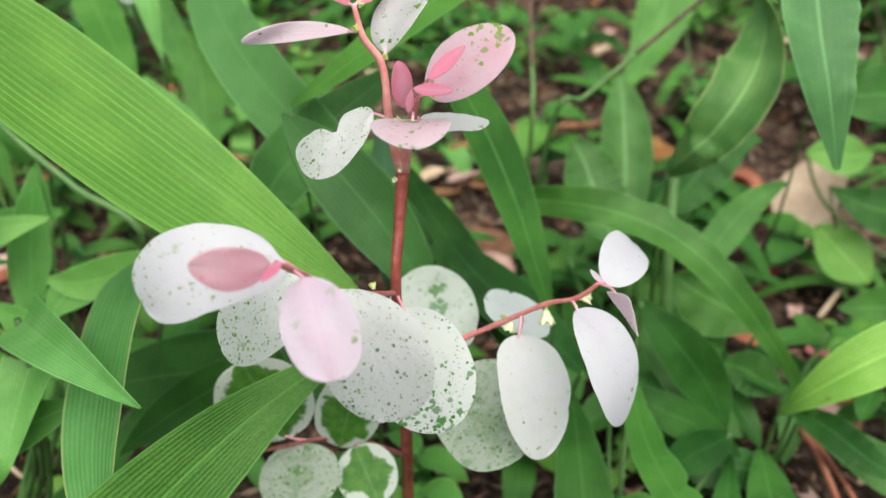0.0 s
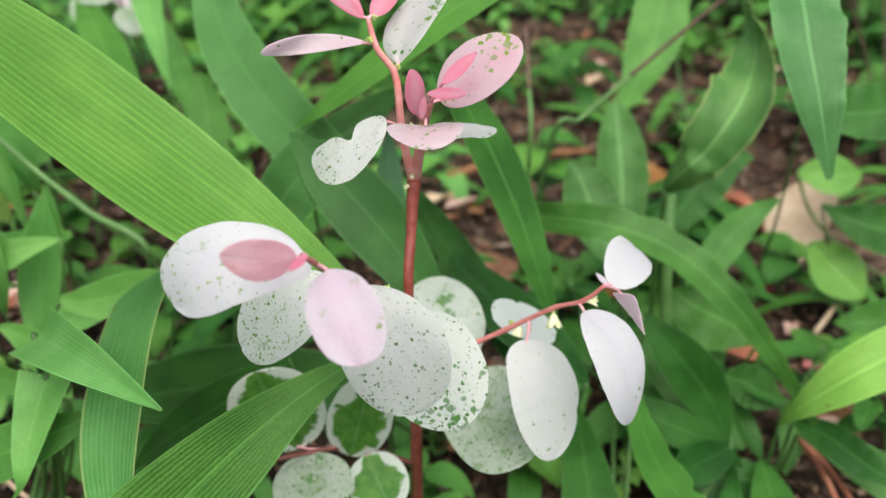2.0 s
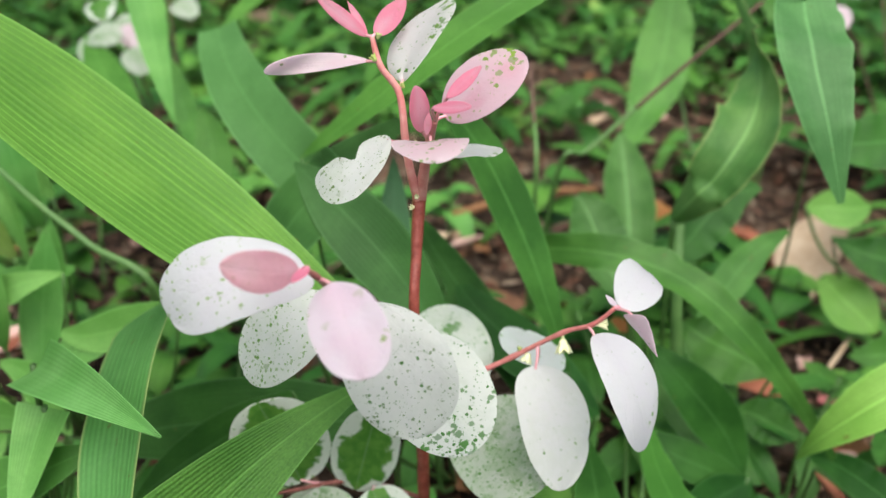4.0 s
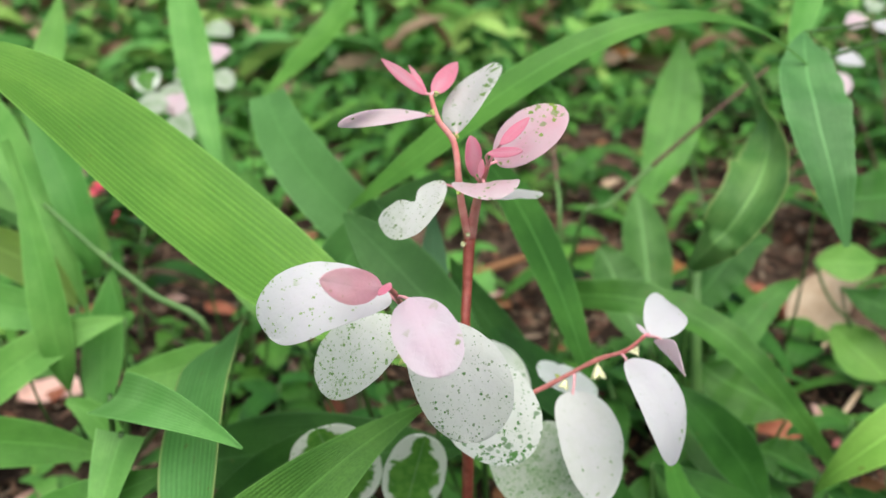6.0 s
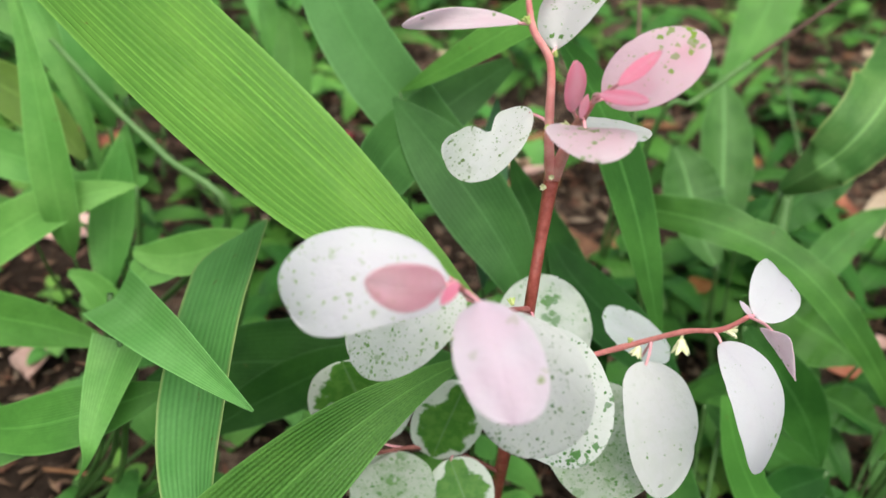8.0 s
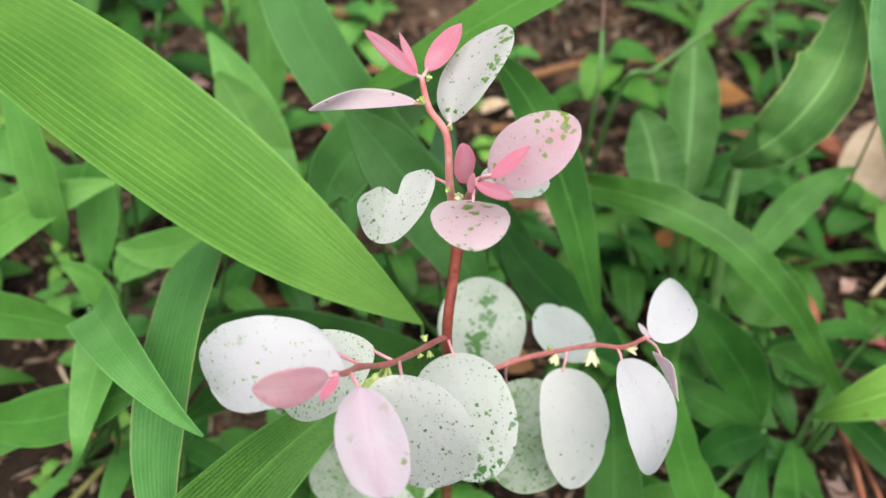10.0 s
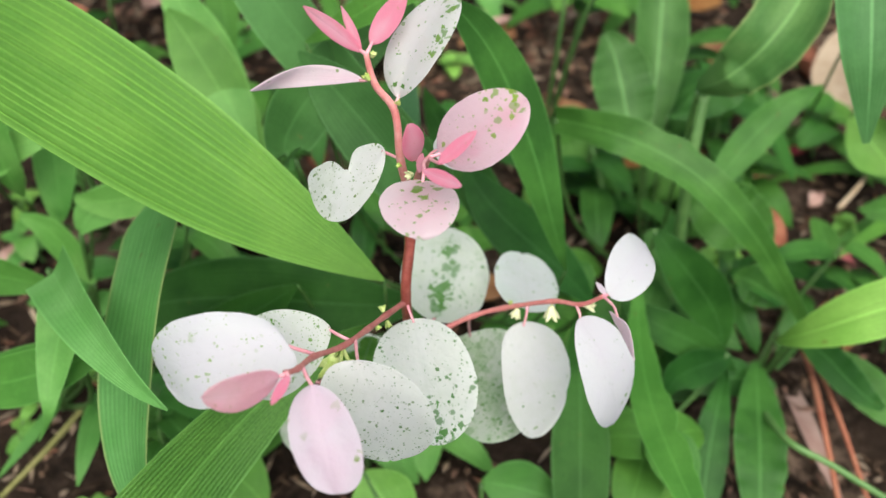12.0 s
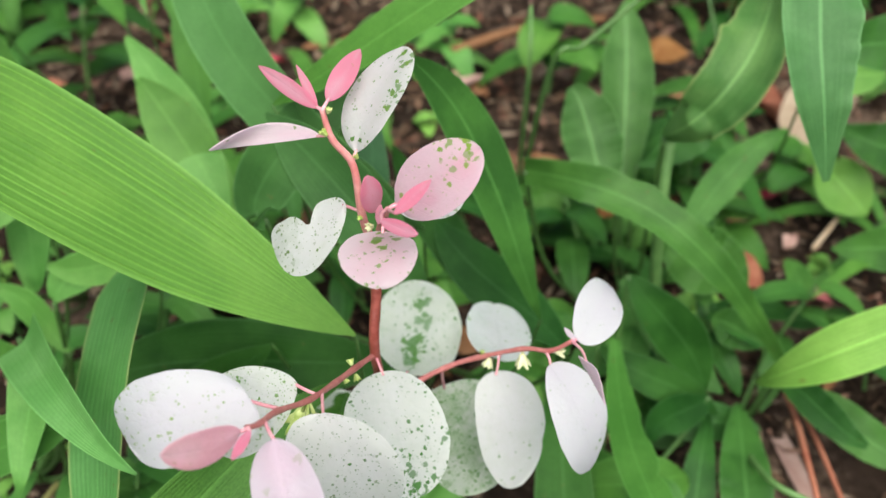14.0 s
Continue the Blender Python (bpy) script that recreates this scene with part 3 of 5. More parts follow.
def bud(place, way, size, mat, name="bud", lobes=6, flare=0.22, stalk=None):
    """A small green flower bud: blunt lobes round a short cup; stalk: where its pedicel springs from."""
    bm = bmesh.new()
    way = Vector(way).normalized()
    x = way.orthogonal().normalized()
    y = way.cross(x)
    rings = []
    sides = 6 * lobes
    for k, (h, r) in enumerate(((0, 0.16), (0.12, 0.3), (0.35, 0.36), (0.6, 0.42), (0.85, 0.52), (1.0, 0.56), (0.93, 0.44), (0.6, 0.22))):
        ring = []
        for a in range(sides):
            lobe = math.cos(2 * math.pi * lobes * a / sides)
            w = r * (1 + (flare * lobe if k > 2 else 0))
            rise = size * h + (size * flare * 0.5 * lobe if k > 3 else 0)
            turn = 2 * math.pi * a / sides
            ring.append(bm.verts.new(Vector(place) + way * rise + (x * math.cos(turn) + y * math.sin(turn)) * size * w))
        rings.append(ring)
    for a, c in zip(rings, rings[1:]):
        for k in range(sides):
            bm.faces.new((a[k], a[(k + 1) % sides], c[(k + 1) % sides], c[k]))
    bm.faces.new(rings[0][::-1])
    bm.faces.new(rings[-1])
    ob = part(name, bm, mat, bush)
    if stalk is not None:
        stem_part("pedicel", [stalk, (Vector(stalk) + Vector(place)) / 2 - way * size * 0.1, place], 0.0004, 0.0005, mat, ob, sides=7)
    return ob


N3, R2 = (-0.0232, 0.1515, 0.1953), (0.0288, 0.1965, 0.1592)
bud((-0.0252, 0.1522, 0.1905), (-0.25, -0.10, -0.95), 0.0052, bud_green, "flower", 6, 0.34, N3)
bud((-0.0218, 0.1495, 0.1925), (0.35, -0.25, -0.9), 0.0042, bud_green, "flower", 5, 0.34, N3)
bud((-0.0236, 0.1490, 0.1922), (-0.1, -0.7, -0.7), 0.0030, bud_green, "flower", 5, 0.3, N3)
bud((-0.0168, 0.1738, 0.1797), (-0.3, 0.7, 0.6), 0.0016, bud_green)
bud((-0.0160, 0.1728, 0.1776), (0.3, -0.5, -0.7), 0.0017, bud_green)
bud((-0.0182, 0.1690, 0.1808), (0.5, -0.5, -0.5), 0.0014, bud_green)
bud((0.0288, 0.1962, 0.1572), (0.05, -0.5, -0.85), 0.0036, bud_pale, "flower", 5, 0.32, R2)
bud((0.0372, 0.1905, 0.1652), (0.8, -0.2, 0.1), 0.0024, bud_pale, "flower", 5, 0.32, (0.0358, 0.1912, 0.1648))
bud((0.0198, 0.2005, 0.1500), (-0.3, -0.4, -0.7), 0.0028, bud_pale)
bud((0.0172, 0.2020, 0.1497), (0.2, 0.3, 0.9), 0.0013, bud_green)
bud((-0.0192, 0.1925, 0.2376), (-0.6, 0.2, 0.8), 0.0017, bud_green)
bud((-0.0187, 0.1941, 0.2425), (0.3, 0.1, 0.9), 0.0013, bud_green)
bud((-0.0128, 0.1925, 0.2311), (-0.5, 0.3, 0.7), 0.0013, bud_green)
bud((-0.0125, 0.1885, 0.2165), (-0.6, -0.3, 0.5), 0.0011, bud_green)
bud((-0.0092, 0.1815, 0.2205), (-0.5, -0.5, 0.3), 0.0017, bud_pale)
bud((-0.0082, 0.1800, 0.2200), (-0.1, -0.8, 0.3), 0.0014, bud_green)
bud((-0.0112, 0.1925, 0.2000), (-0.8, -0.5, 0.3), 0.0013, bud_pale)
bud((-0.0104, 0.1915, 0.2035), (-0.2, -0.9, 0.3), 0.0011, bud_pale)

round_leaf(bush, (-0.0316, 0.1401, 0.2114), (-0.0580, 0.1365, 0.2019), (0.0062, -0.0074, -0.0038), (-0.0016, -0.0029, 0.0044), rim_leaf, 0.30, 0.32, (-0.0272, 0.145, 0.2035))
round_leaf(bush, (-0.0275, 0.1593, 0.1921), (-0.0504, 0.1554, 0.1761), (0.0050, -0.0082, -0.0035), (0.0006, -0.0022, 0.0037), lime_dotted_leaf, 0.65, 0.40, (-0.0245, 0.158, 0.1935))
round_leaf(bush, (-0.0308, 0.1293, 0.2157), (-0.0422, 0.1202, 0.2218), (-0.0006, -0.0020, -0.0032), (0.0009, -0.0008, -0.0004), rose_leaf, 0.66, 0.60, (-0.0297, 0.131, 0.215))
round_leaf(bush, (-0.0247, 0.1297, 0.2128), (-0.0184, 0.1121, 0.2037), (0.0068, -0.0003, 0.0018), (-0.0005, 0.0005, 0.0022), pink_white_leaf, 0.57, 0.37, (-0.0288, 0.136, 0.2105))
round_leaf(bush, (-0.0188, 0.1447, 0.1999), (-0.0121, 0.1372, 0.1708), (0.0120, 0.0015, -0.0010), (0.0013, -0.0019, 0.0026), dotted_leaf, 0.44, 0.44, (-0.0235, 0.162, 0.1895))
round_leaf(bush, (-0.0099, 0.1794, 0.1701), (-0.0007, 0.1517, 0.1536), (0.0132, 0.0016, 0.0024), (-0.0006, 0.0011, -0.0017), spotted_leaf, 0.46, 0.51, (-0.013, 0.185, 0.172))
round_leaf(bush, (-0.0056, 0.2032, 0.1384), (0.0002, 0.2366, 0.1451), (0.0143, -0.0023, -0.0036), (-0.0008, 0.0031, -0.0074), centre_leaf, 0.56, 0.46, (-0.0038, 0.1884, 0.1494))
round_leaf(bush, (0.0233, 0.2088, 0.1390), (0.0226, 0.2357, 0.1359), (0.0107, 0.0022, -0.0049), (0.0006, -0.0026, 0.0001), back_leaf, 0.39, 0.32, (0.018, 0.1918, 0.1577))
round_leaf(bush, (0.0055, 0.2068, 0.1282), (0.0174, 0.1730, 0.1205), (0.0146, 0.0030, 0.0054), (0.0019, 0.0011, -0.0028), greenish_leaf, 0.30, 0.43, (0.0075, 0.1895, 0.1505))
round_leaf(bush, (0.0213, 0.1971, 0.1479), (0.0270, 0.1729, 0.1233), (0.0102, 0.0040, -0.0012), (0.0017, 0.0008, 0.0025), plain_leaf, 0.47, 0.49, (0.018, 0.1918, 0.1577), bite=(0.10, 0.70, 0.06, 1))
round_leaf(bush, (0.0354, 0.1866, 0.1642), (0.0469, 0.1688, 0.1402), (0.0064, 0.0070, 0.0007), (0.0025, -0.0040, 0.0052), white_leaf, 0.54, 0.54, (0.033, 0.1922, 0.166))
round_leaf(bush, (0.0428, 0.1897, 0.1709), (0.0546, 0.2112, 0.1695), (0.0047, -0.0046, -0.0030), (0.0019, 0.0004, 0.0036), white_leaf, 0.51, 0.66, (0.0412, 0.1904, 0.1709))
round_leaf(bush, (0.0436, 0.1799, 0.1745), (0.0484, 0.1710, 0.1676), (0.0018, -0.0041, 0.0022), (-0.0008, 0.0013, 0.0017), rosy_leaf, 0.25, 0.98, (0.0412, 0.1904, 0.1709))
round_leaf(bush, (-0.0167, 0.1910, 0.2191), (-0.0346, 0.1874, 0.2072), (0.0028, -0.0077, -0.0019), (-0.0004, -0.0043, -0.0004), bitten_leaf, 0.50, 0.35, (-0.0128, 0.1893, 0.2179), bite=(0.66, 0.40, 0.085, -1))
round_leaf(bush, (-0.0209, 0.1924, 0.2377), (-0.0427, 0.1877, 0.2387), (-0.0047, -0.0019, -0.0021), (-0.0041, 0.0034, -0.0011), rosy_leaf, 0.76, 0.58, (-0.0198, 0.1932, 0.2363))
round_leaf(bush, (-0.0132, 0.1938, 0.2323), (-0.0023, 0.2138, 0.2473), (0.0063, -0.0050, 0.0026), (-0.0025, -0.0032, 0.0004), streaked_leaf, 0.71, 0.49, (-0.014, 0.1919, 0.23))
round_leaf(bush, (-0.0032, 0.1807, 0.2274), (0.0149, 0.1838, 0.2406), (0.0035, -0.0064, -0.0032), (-0.0007, -0.0021, 0.0009), blush_leaf, 0.51, 0.52, (-0.0062, 0.1785, 0.2265), curl=0.05)
round_leaf(bush, (-0.0067, 0.1773, 0.2227), (-0.0059, 0.1575, 0.2254), (0.0083, -0.0002, 0.0005), (-0.0004, -0.0008, 0.0021), fan_leaf, 0.51, 0.48, (-0.0078, 0.183, 0.2215), curl=0.06)
round_leaf(bush, (-0.0054, 0.1982, 0.2133), (0.0114, 0.2013, 0.2118), (0.0017, -0.0086, 0.0013), (0.0000, 0.0000, 0.0000), plain_leaf, 0.45, 0.6, (-0.008, 0.184, 0.218))
round_leaf(bush, (-0.0088, 0.1834, 0.2231), (-0.0099, 0.1822, 0.2344), (0.0022, 0.0018, 0.0004), (0.0003, -0.0004, -0.0000), pink_leaf, 0.6, 0.6, (-0.0082, 0.184, 0.2195))
round_leaf(bush, (-0.0030, 0.1687, 0.2355), (0.0045, 0.1729, 0.2411), (-0.0010, 0.0007, 0.0009), (-0.0000, 0.0000, 0.0000), pink_leaf, 0.7, 0.8, (-0.0055, 0.1775, 0.228))
round_leaf(bush, (-0.0060, 0.1691, 0.2333), (0.0019, 0.1626, 0.2354), (0.0005, 0.0010, 0.0010), (0.0000, 0.0000, 0.0000), pink_leaf, 0.6, 0.6, (-0.0055, 0.1775, 0.228))
round_leaf(bush, (-0.0211, 0.1960, 0.2426), (-0.0331, 0.1979, 0.2523), (-0.0011, -0.0010, -0.0011), (-0.0000, -0.0000, -0.0000), pink_leaf, 0.7, 0.8, (-0.0200, 0.1949, 0.2428))
round_leaf(bush, (-0.0211, 0.1960, 0.2426), (-0.0259, 0.2025, 0.2497), (-0.0009, -0.0004, -0.0003), (-0.0000, -0.0000, -0.0000), pink_leaf, 0.8, 0.9, (-0.0200, 0.1949, 0.2428))
round_leaf(bush, (-0.0195, 0.1999, 0.2420), (-0.0124, 0.2106, 0.2487), (-0.0022, 0.0006, 0.0014), (-0.0000, 0.0000, 0.0000), pink_leaf, 0.6, 0.7, (-0.0200, 0.1949, 0.2428))
round_leaf(bush, (-0.0505, 0.2048, 0.1001), (-0.0612, 0.2052, 0.1309), (0.0142, 0.0020, 0.0049), (0.0000, 0.0000, 0.0000), border_leaf, 0.42, 0.42, (-0.045, 0.215, 0.098))
round_leaf(bush, (-0.0335, 0.2038, 0.0975), (-0.0253, 0.2043, 0.1280), (0.0101, 0.0000, -0.0027), (0.0000, 0.0000, 0.0000), border_leaf, 0.42, 0.42, (-0.033, 0.213, 0.098))
round_leaf(bush, (-0.0449, 0.2004, 0.1023), (-0.0430, 0.1763, 0.0986), (0.0123, 0.0009, 0.0002), (0.0000, 0.0000, 0.0000), greenish_leaf, 0.42, 0.42, (-0.045, 0.215, 0.098))
round_leaf(bush, (-0.0281, 0.2015, 0.0996), (-0.0196, 0.1848, 0.0923), (0.0087, 0.0035, 0.0021), (0.0000, 0.0000, 0.0000), border_leaf, 0.42, 0.42, (-0.028, 0.212, 0.098))
round_leaf(bush, (-0.0288, 0.1290, 0.2166), (-0.0308, 0.1222, 0.2172), (0.0010, -0.0003, -0.0001), (0.0000, 0.0000, 0.0000), pink_leaf, 0.6, 0.7, (-0.0297, 0.131, 0.215))
round_leaf(bush, (0.0419, 0.1902, 0.1709), (0.0391, 0.1925, 0.1732), (0.0006, 0.0004, 0.0003), (0.0000, 0.0000, 0.0000), pink_white_leaf, 0.6, 0.8, (0.0405, 0.1904, 0.1705))
round_leaf(bush, (-0.0076, 0.1784, 0.2241), (-0.0069, 0.1792, 0.2289), (0.0009, -0.0001, -0.0001), (0.0000, 0.0000, 0.0000), pink_leaf, 0.7, 0.8, (-0.0078, 0.183, 0.2215))


# ---- broad grasses and herbs ----
def blade(clump, p0, p1, p2, p3, widths, side0, side1, mat, fold=0.12, waver=0.06, torn=0.0, ruffle=0.0, taper=0.0, knee=None):
    """A long leaf on a cubic line from its foot to its tip; widths: half widths along it; side0, side1: the way across at foot and tip."""
    curve = (p0, p1, p2, p3)
    length = sum((cubic(curve, (k + 1) / 10) - cubic(curve, k / 10)).length for k in range(10))
    pleats = 17 if mat is PLEATED else 0
    nu, nv = (48, 67) if pleats else (90, 15) if torn else (56, 13) if ruffle else (30, 11)
    s0, s1 = Vector(side0), Vector(side1)
    rows, coords = [], []
    seed = Vector(p0) * 90
    for i in range(nu):
        u = i / (nu - 1)
        c = cubic(curve, u)
        d = (cubic(curve, min(u + 0.02, 1)) - cubic(curve, max(u - 0.02, 0))).normalized()
        s = s0.lerp(s1, u)
        s = (s - d * s.dot(d)).normalized()
        n = s.cross(d)
        if n.z < 0:
            n = -n
        w = max(cubic1(widths, u), 0.0002)
        if taper:
            w *= min(1.0, (1.0 - u + 0.002) / taper) ** 0.6
        row, crow = [], []
        for j in range(nv):
            v = -1 + 2 * j / (nv - 1)
            edge = 1 - torn * max(0.0, noise.noise(seed + Vector((u * 14, 7, 0))) + 0.35 * noise.noise(seed + Vector((u * 60, 3, 0)))) if torn and v > 0.3 else 1.0
            p = c + s * (edge * w * v * (1 + 0.03 * noise.noise(seed + Vector((u * 6, v, 0)))))
            p += n * (w * (fold * abs(v) ** 1.5 - fold * 0.5) + waver * w * noise.noise(seed + Vector((u * 5, v * 0.8, 3))))
            if ruffle:
                wave = noise.noise(seed + Vector((u * 13, math.copysign(2, v), 6))) + 0.4 * noise.noise(seed + Vector((u * 34, math.copysign(2, v), 1)))
                p += n * (w * ruffle * v * v * wave) + s * (w * 0.22 * ruffle * v * wave)
            if pleats:
                p += n * (w * 0.0085 * (0.45 + 0.9 * abs(noise.noise(Vector((u * 2.0, v * 1.6, 5))))) * math.cos(math.pi * (pleats * v + 1.1 * noise.noise(Vector((u * 0.8, v * 3.5, 9))))))
            row.append(p)
            crow.append((u, 0.5 + 0.5 * v))
        rows.append(row)
        coords.append(crow)
    bm = bmesh.new()
    bm.loops.layers.uv.new("leaf")
    sheet(bm, rows, coords, 0.0004)
    ob = part("blade", bm, mat, clump)
    a, b = Vector(clump.location), Vector(p0)
    knee = Vector(knee) if knee else Vector((b.x * 0.75 + a.x * 0.25, b.y * 0.75 + a.y * 0.25, a.z + (b.z - a.z) * 0.45))
    stem_part("stalk", [a - Vector((0, 0, 0.01)), knee, b], 0.0011, max(0.0005, min(0.0011, widths[0])), stalk_dark, ob, sides=7)
    return ob


palm_a = thing("strap_leaf_plant", (-0.020, 0.262, 0), "broad grass with one long pleated bright green blade", "plant", "strap-leaved plants")
palm_b = thing("strap_leaf_plant", (-0.080, 0.060, 0), "broad grass with ribbed mid-green blades", "plant", "strap-leaved plants")
palm_c = thing("strap_leaf_plant", (-0.190, 0.255, 0), "broad grass with folded and drooping green blades", "plant", "strap-leaved plants")
palm_d = thing("strap_leaf_plant", (0.000, 0.325, 0), "broad grass with wide upright green blades", "plant", "strap-leaved plants")
palm_e = thing("strap_leaf_plant", (-0.200, 0.370, 0), "broad grass with soft arching green blades", "plant", "strap-leaved plants")
palm_f = thing("strap_leaf_plant", (-0.150, 0.460, 0), "broad grass with tall upright green blades", "plant", "strap-leaved plants")
herb_a = thing("herb", (0.070, 0.230, 0), "low herb with torn strap-shaped green leaves", "plant", "leafy herbs")
herb_b = thing("herb", (0.105, 0.345, 0), "leafy herb with long drooping green leaves", "plant", "leafy herbs")
herb_d = thing("herb", (0.20, 0.47, 0), "leafy herb with long soft green leaves", "plant", "leafy herbs")
herb_e = thing("herb", (0.30, 0.46, 0), "low herb with rounded yellow-green leaves", "plant", "leafy herbs")
herb_f = thing("herb", (0.02, 0.145, 0), "low herb with rounded light green leaves", "plant", "leafy herbs")
herb_g = thing("herb", (0.370, 0.430, 0), "tall herb with one long hanging green leaf", "plant", "leafy herbs")
herb_c = thing("herb", (0.142, 0.280, 0), "herb with one yellow-green leaf above green ones", "plant", "leafy herbs")

blade(palm_a, (-0.0214, 0.2100, 0.1489), (-0.0914, 0.2282, 0.1840), (-0.1378, 0.2173, 0.2639), (-0.1561, 0.2029, 0.2553), (0.0004, 0.0321, 0.0178, 0.0020), (-0.18, -0.73, -0.66), (-0.11, -0.99, -0.10), PLEATED)
blade(palm_b, (-0.0922, 0.0847, 0.1457), (-0.0827, 0.1232, 0.1277), (-0.0606, 0.1820, 0.1343), (-0.0220, 0.1963, 0.1459), (0.0007, 0.0260, 0.0080, 0.0003), (0.27, 0.95, 0.15), (0.22, -0.75, -0.62), COARSE)
blade(palm_b, (-0.0805, 0.1380, 0.1259), (-0.1006, 0.1649, 0.1326), (-0.0933, 0.2110, 0.1642), (-0.1061, 0.2624, 0.1337), (0.0014, 0.0183, 0.0114, 0.0163), (0.85, -0.13, 0.51), (0.79, -0.05, 0.61), MARGINED, taper=0.16)
blade(palm_c, (-0.1320, 0.2167, 0.1388), (-0.1034, 0.1797, 0.1579), (-0.0834, 0.1592, 0.1644), (-0.0721, 0.1551, 0.1584), (0.0092, 0.0074, 0.0036, 0.0003), (-0.64, -0.57, -0.51), (-0.45, -0.60, -0.66), BRIGHT, fold=0.3)
blade(palm_c, (-0.1256, 0.2052, 0.1312), (-0.1331, 0.1813, 0.1053), (-0.1260, 0.1823, 0.1111), (-0.1259, 0.1685, 0.1139), (0.0088, 0.0031, 0.0006, 0.0003), (0.93, -0.32, -0.18), (0.98, -0.05, -0.20), FRESH)
blade(palm_d, (-0.0559, 0.2937, 0.1768), (-0.0024, 0.2650, 0.2220), (0.0695, 0.3017, 0.2863), (0.1349, 0.3090, 0.2213), (0.0005, 0.0169, 0.0002, 0.0006), (0.69, -0.73, -0.01), (0.32, -0.59, -0.74), GRASS)
blade(palm_d, (-0.0034, 0.2882, 0.1226), (-0.0264, 0.2744, 0.1567), (-0.0801, 0.2929, 0.1851), (-0.1011, 0.3758, 0.2077), (0.0002, 0.0157, 0.0158, 0.0086), (0.64, -0.10, 0.76), (0.95, -0.29, 0.10), SOFT)
blade(palm_d, (0.0417, 0.2563, 0.1040), (0.0309, 0.2504, 0.1409), (0.0199, 0.2891, 0.1771), (-0.0066, 0.2775, 0.2060), (0.0003, 0.0061, 0.0195, 0.0007), (0.83, 0.52, -0.20), (0.72, 0.69, -0.09), HERB)
blade(palm_d, (-0.0029, 0.2593, 0.1112), (-0.0132, 0.2558, 0.1430), (-0.0367, 0.2813, 0.1562), (-0.0576, 0.2885, 0.1767), (0.0030, 0.0115, 0.0210, 0.0005), (0.55, 0.44, 0.71), (0.77, 0.34, 0.55), DULL)
blade(palm_d, (0.0266, 0.2689, 0.0792), (0.0209, 0.2758, 0.1094), (-0.0046, 0.2936, 0.1242), (-0.0154, 0.3068, 0.1494), (0.0005, 0.0095, 0.0131, 0.0002), (0.84, 0.30, 0.45), (1.00, 0.02, 0.04), SHADED)
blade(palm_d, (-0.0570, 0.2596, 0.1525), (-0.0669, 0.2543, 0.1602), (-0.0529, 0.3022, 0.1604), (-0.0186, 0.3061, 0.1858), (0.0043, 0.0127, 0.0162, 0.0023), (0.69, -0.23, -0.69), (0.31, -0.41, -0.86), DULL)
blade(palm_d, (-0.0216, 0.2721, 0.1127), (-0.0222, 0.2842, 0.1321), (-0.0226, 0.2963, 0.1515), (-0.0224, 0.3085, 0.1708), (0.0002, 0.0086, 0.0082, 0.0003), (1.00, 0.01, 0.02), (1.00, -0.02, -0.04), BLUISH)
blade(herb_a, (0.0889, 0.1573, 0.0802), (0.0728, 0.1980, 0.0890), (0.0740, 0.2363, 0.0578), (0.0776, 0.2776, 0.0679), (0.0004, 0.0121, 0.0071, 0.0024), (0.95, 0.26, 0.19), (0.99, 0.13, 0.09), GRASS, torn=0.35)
blade(herb_a, (0.0518, 0.1647, 0.0205), (0.0504, 0.1905, 0.0531), (0.0506, 0.2301, 0.0668), (0.0522, 0.2709, 0.0634), (0.0004, 0.0181, 0.0115, 0.0003), (0.99, 0.10, 0.05), (0.99, 0.12, 0.07), SHADED)
blade(herb_b, (0.0386, 0.3255, 0.1211), (0.0919, 0.2940, 0.1367), (0.1128, 0.2863, 0.1160), (0.1616, 0.2691, 0.0394), (0.0058, 0.0117, 0.0062, 0.0008), (0.82, -0.58, -0.01), (-0.83, 0.08, -0.56), ARCHED, waver=0.12, ruffle=0.35)
blade(herb_g, (0.1359, 0.3335, 0.2366), (0.1205, 0.2931, 0.2251), (0.1221, 0.2696, 0.2109), (0.1326, 0.2617, 0.1679), (0.0002, 0.0194, 0.0132, 0.0011), (1.00, 0.00, -0.06), (0.99, -0.06, 0.16), HANGING, waver=0.12, ruffle=0.25, knee=(0.315, 0.425, 0.215))
blade(herb_b, (0.1004, 0.3463, 0.1241), (0.1060, 0.2868, 0.1760), (0.1580, 0.3720, 0.1740), (0.1330, 0.4264, 0.2200), (0.0030, 0.0225, 0.0100, 0.0006), (0.48, -0.26, -0.84), (-0.20, -0.76, 0.62), MOTTLED, fold=0.5, waver=0.2, ruffle=0.45)
blade(herb_c, (0.1401, 0.2710, 0.0477), (0.1287, 0.2460, 0.0786), (0.1631, 0.2475, 0.1039), (0.2046, 0.2577, 0.1167), (0.0002, 0.0045, 0.0213, 0.0006), (-0.27, -0.75, -0.60), (0.03, -0.71, -0.70), LIME)
blade(herb_c, (0.1390, 0.2760, 0.0238), (0.1348, 0.2490, 0.0253), (0.1303, 0.2187, 0.0262), (0.1282, 0.1946, 0.0111), (0.0019, 0.0117, 0.0169, 0.0006), (0.98, 0.17, 0.13), (1.00, 0.03, -0.01), HERB, ruffle=0.2)
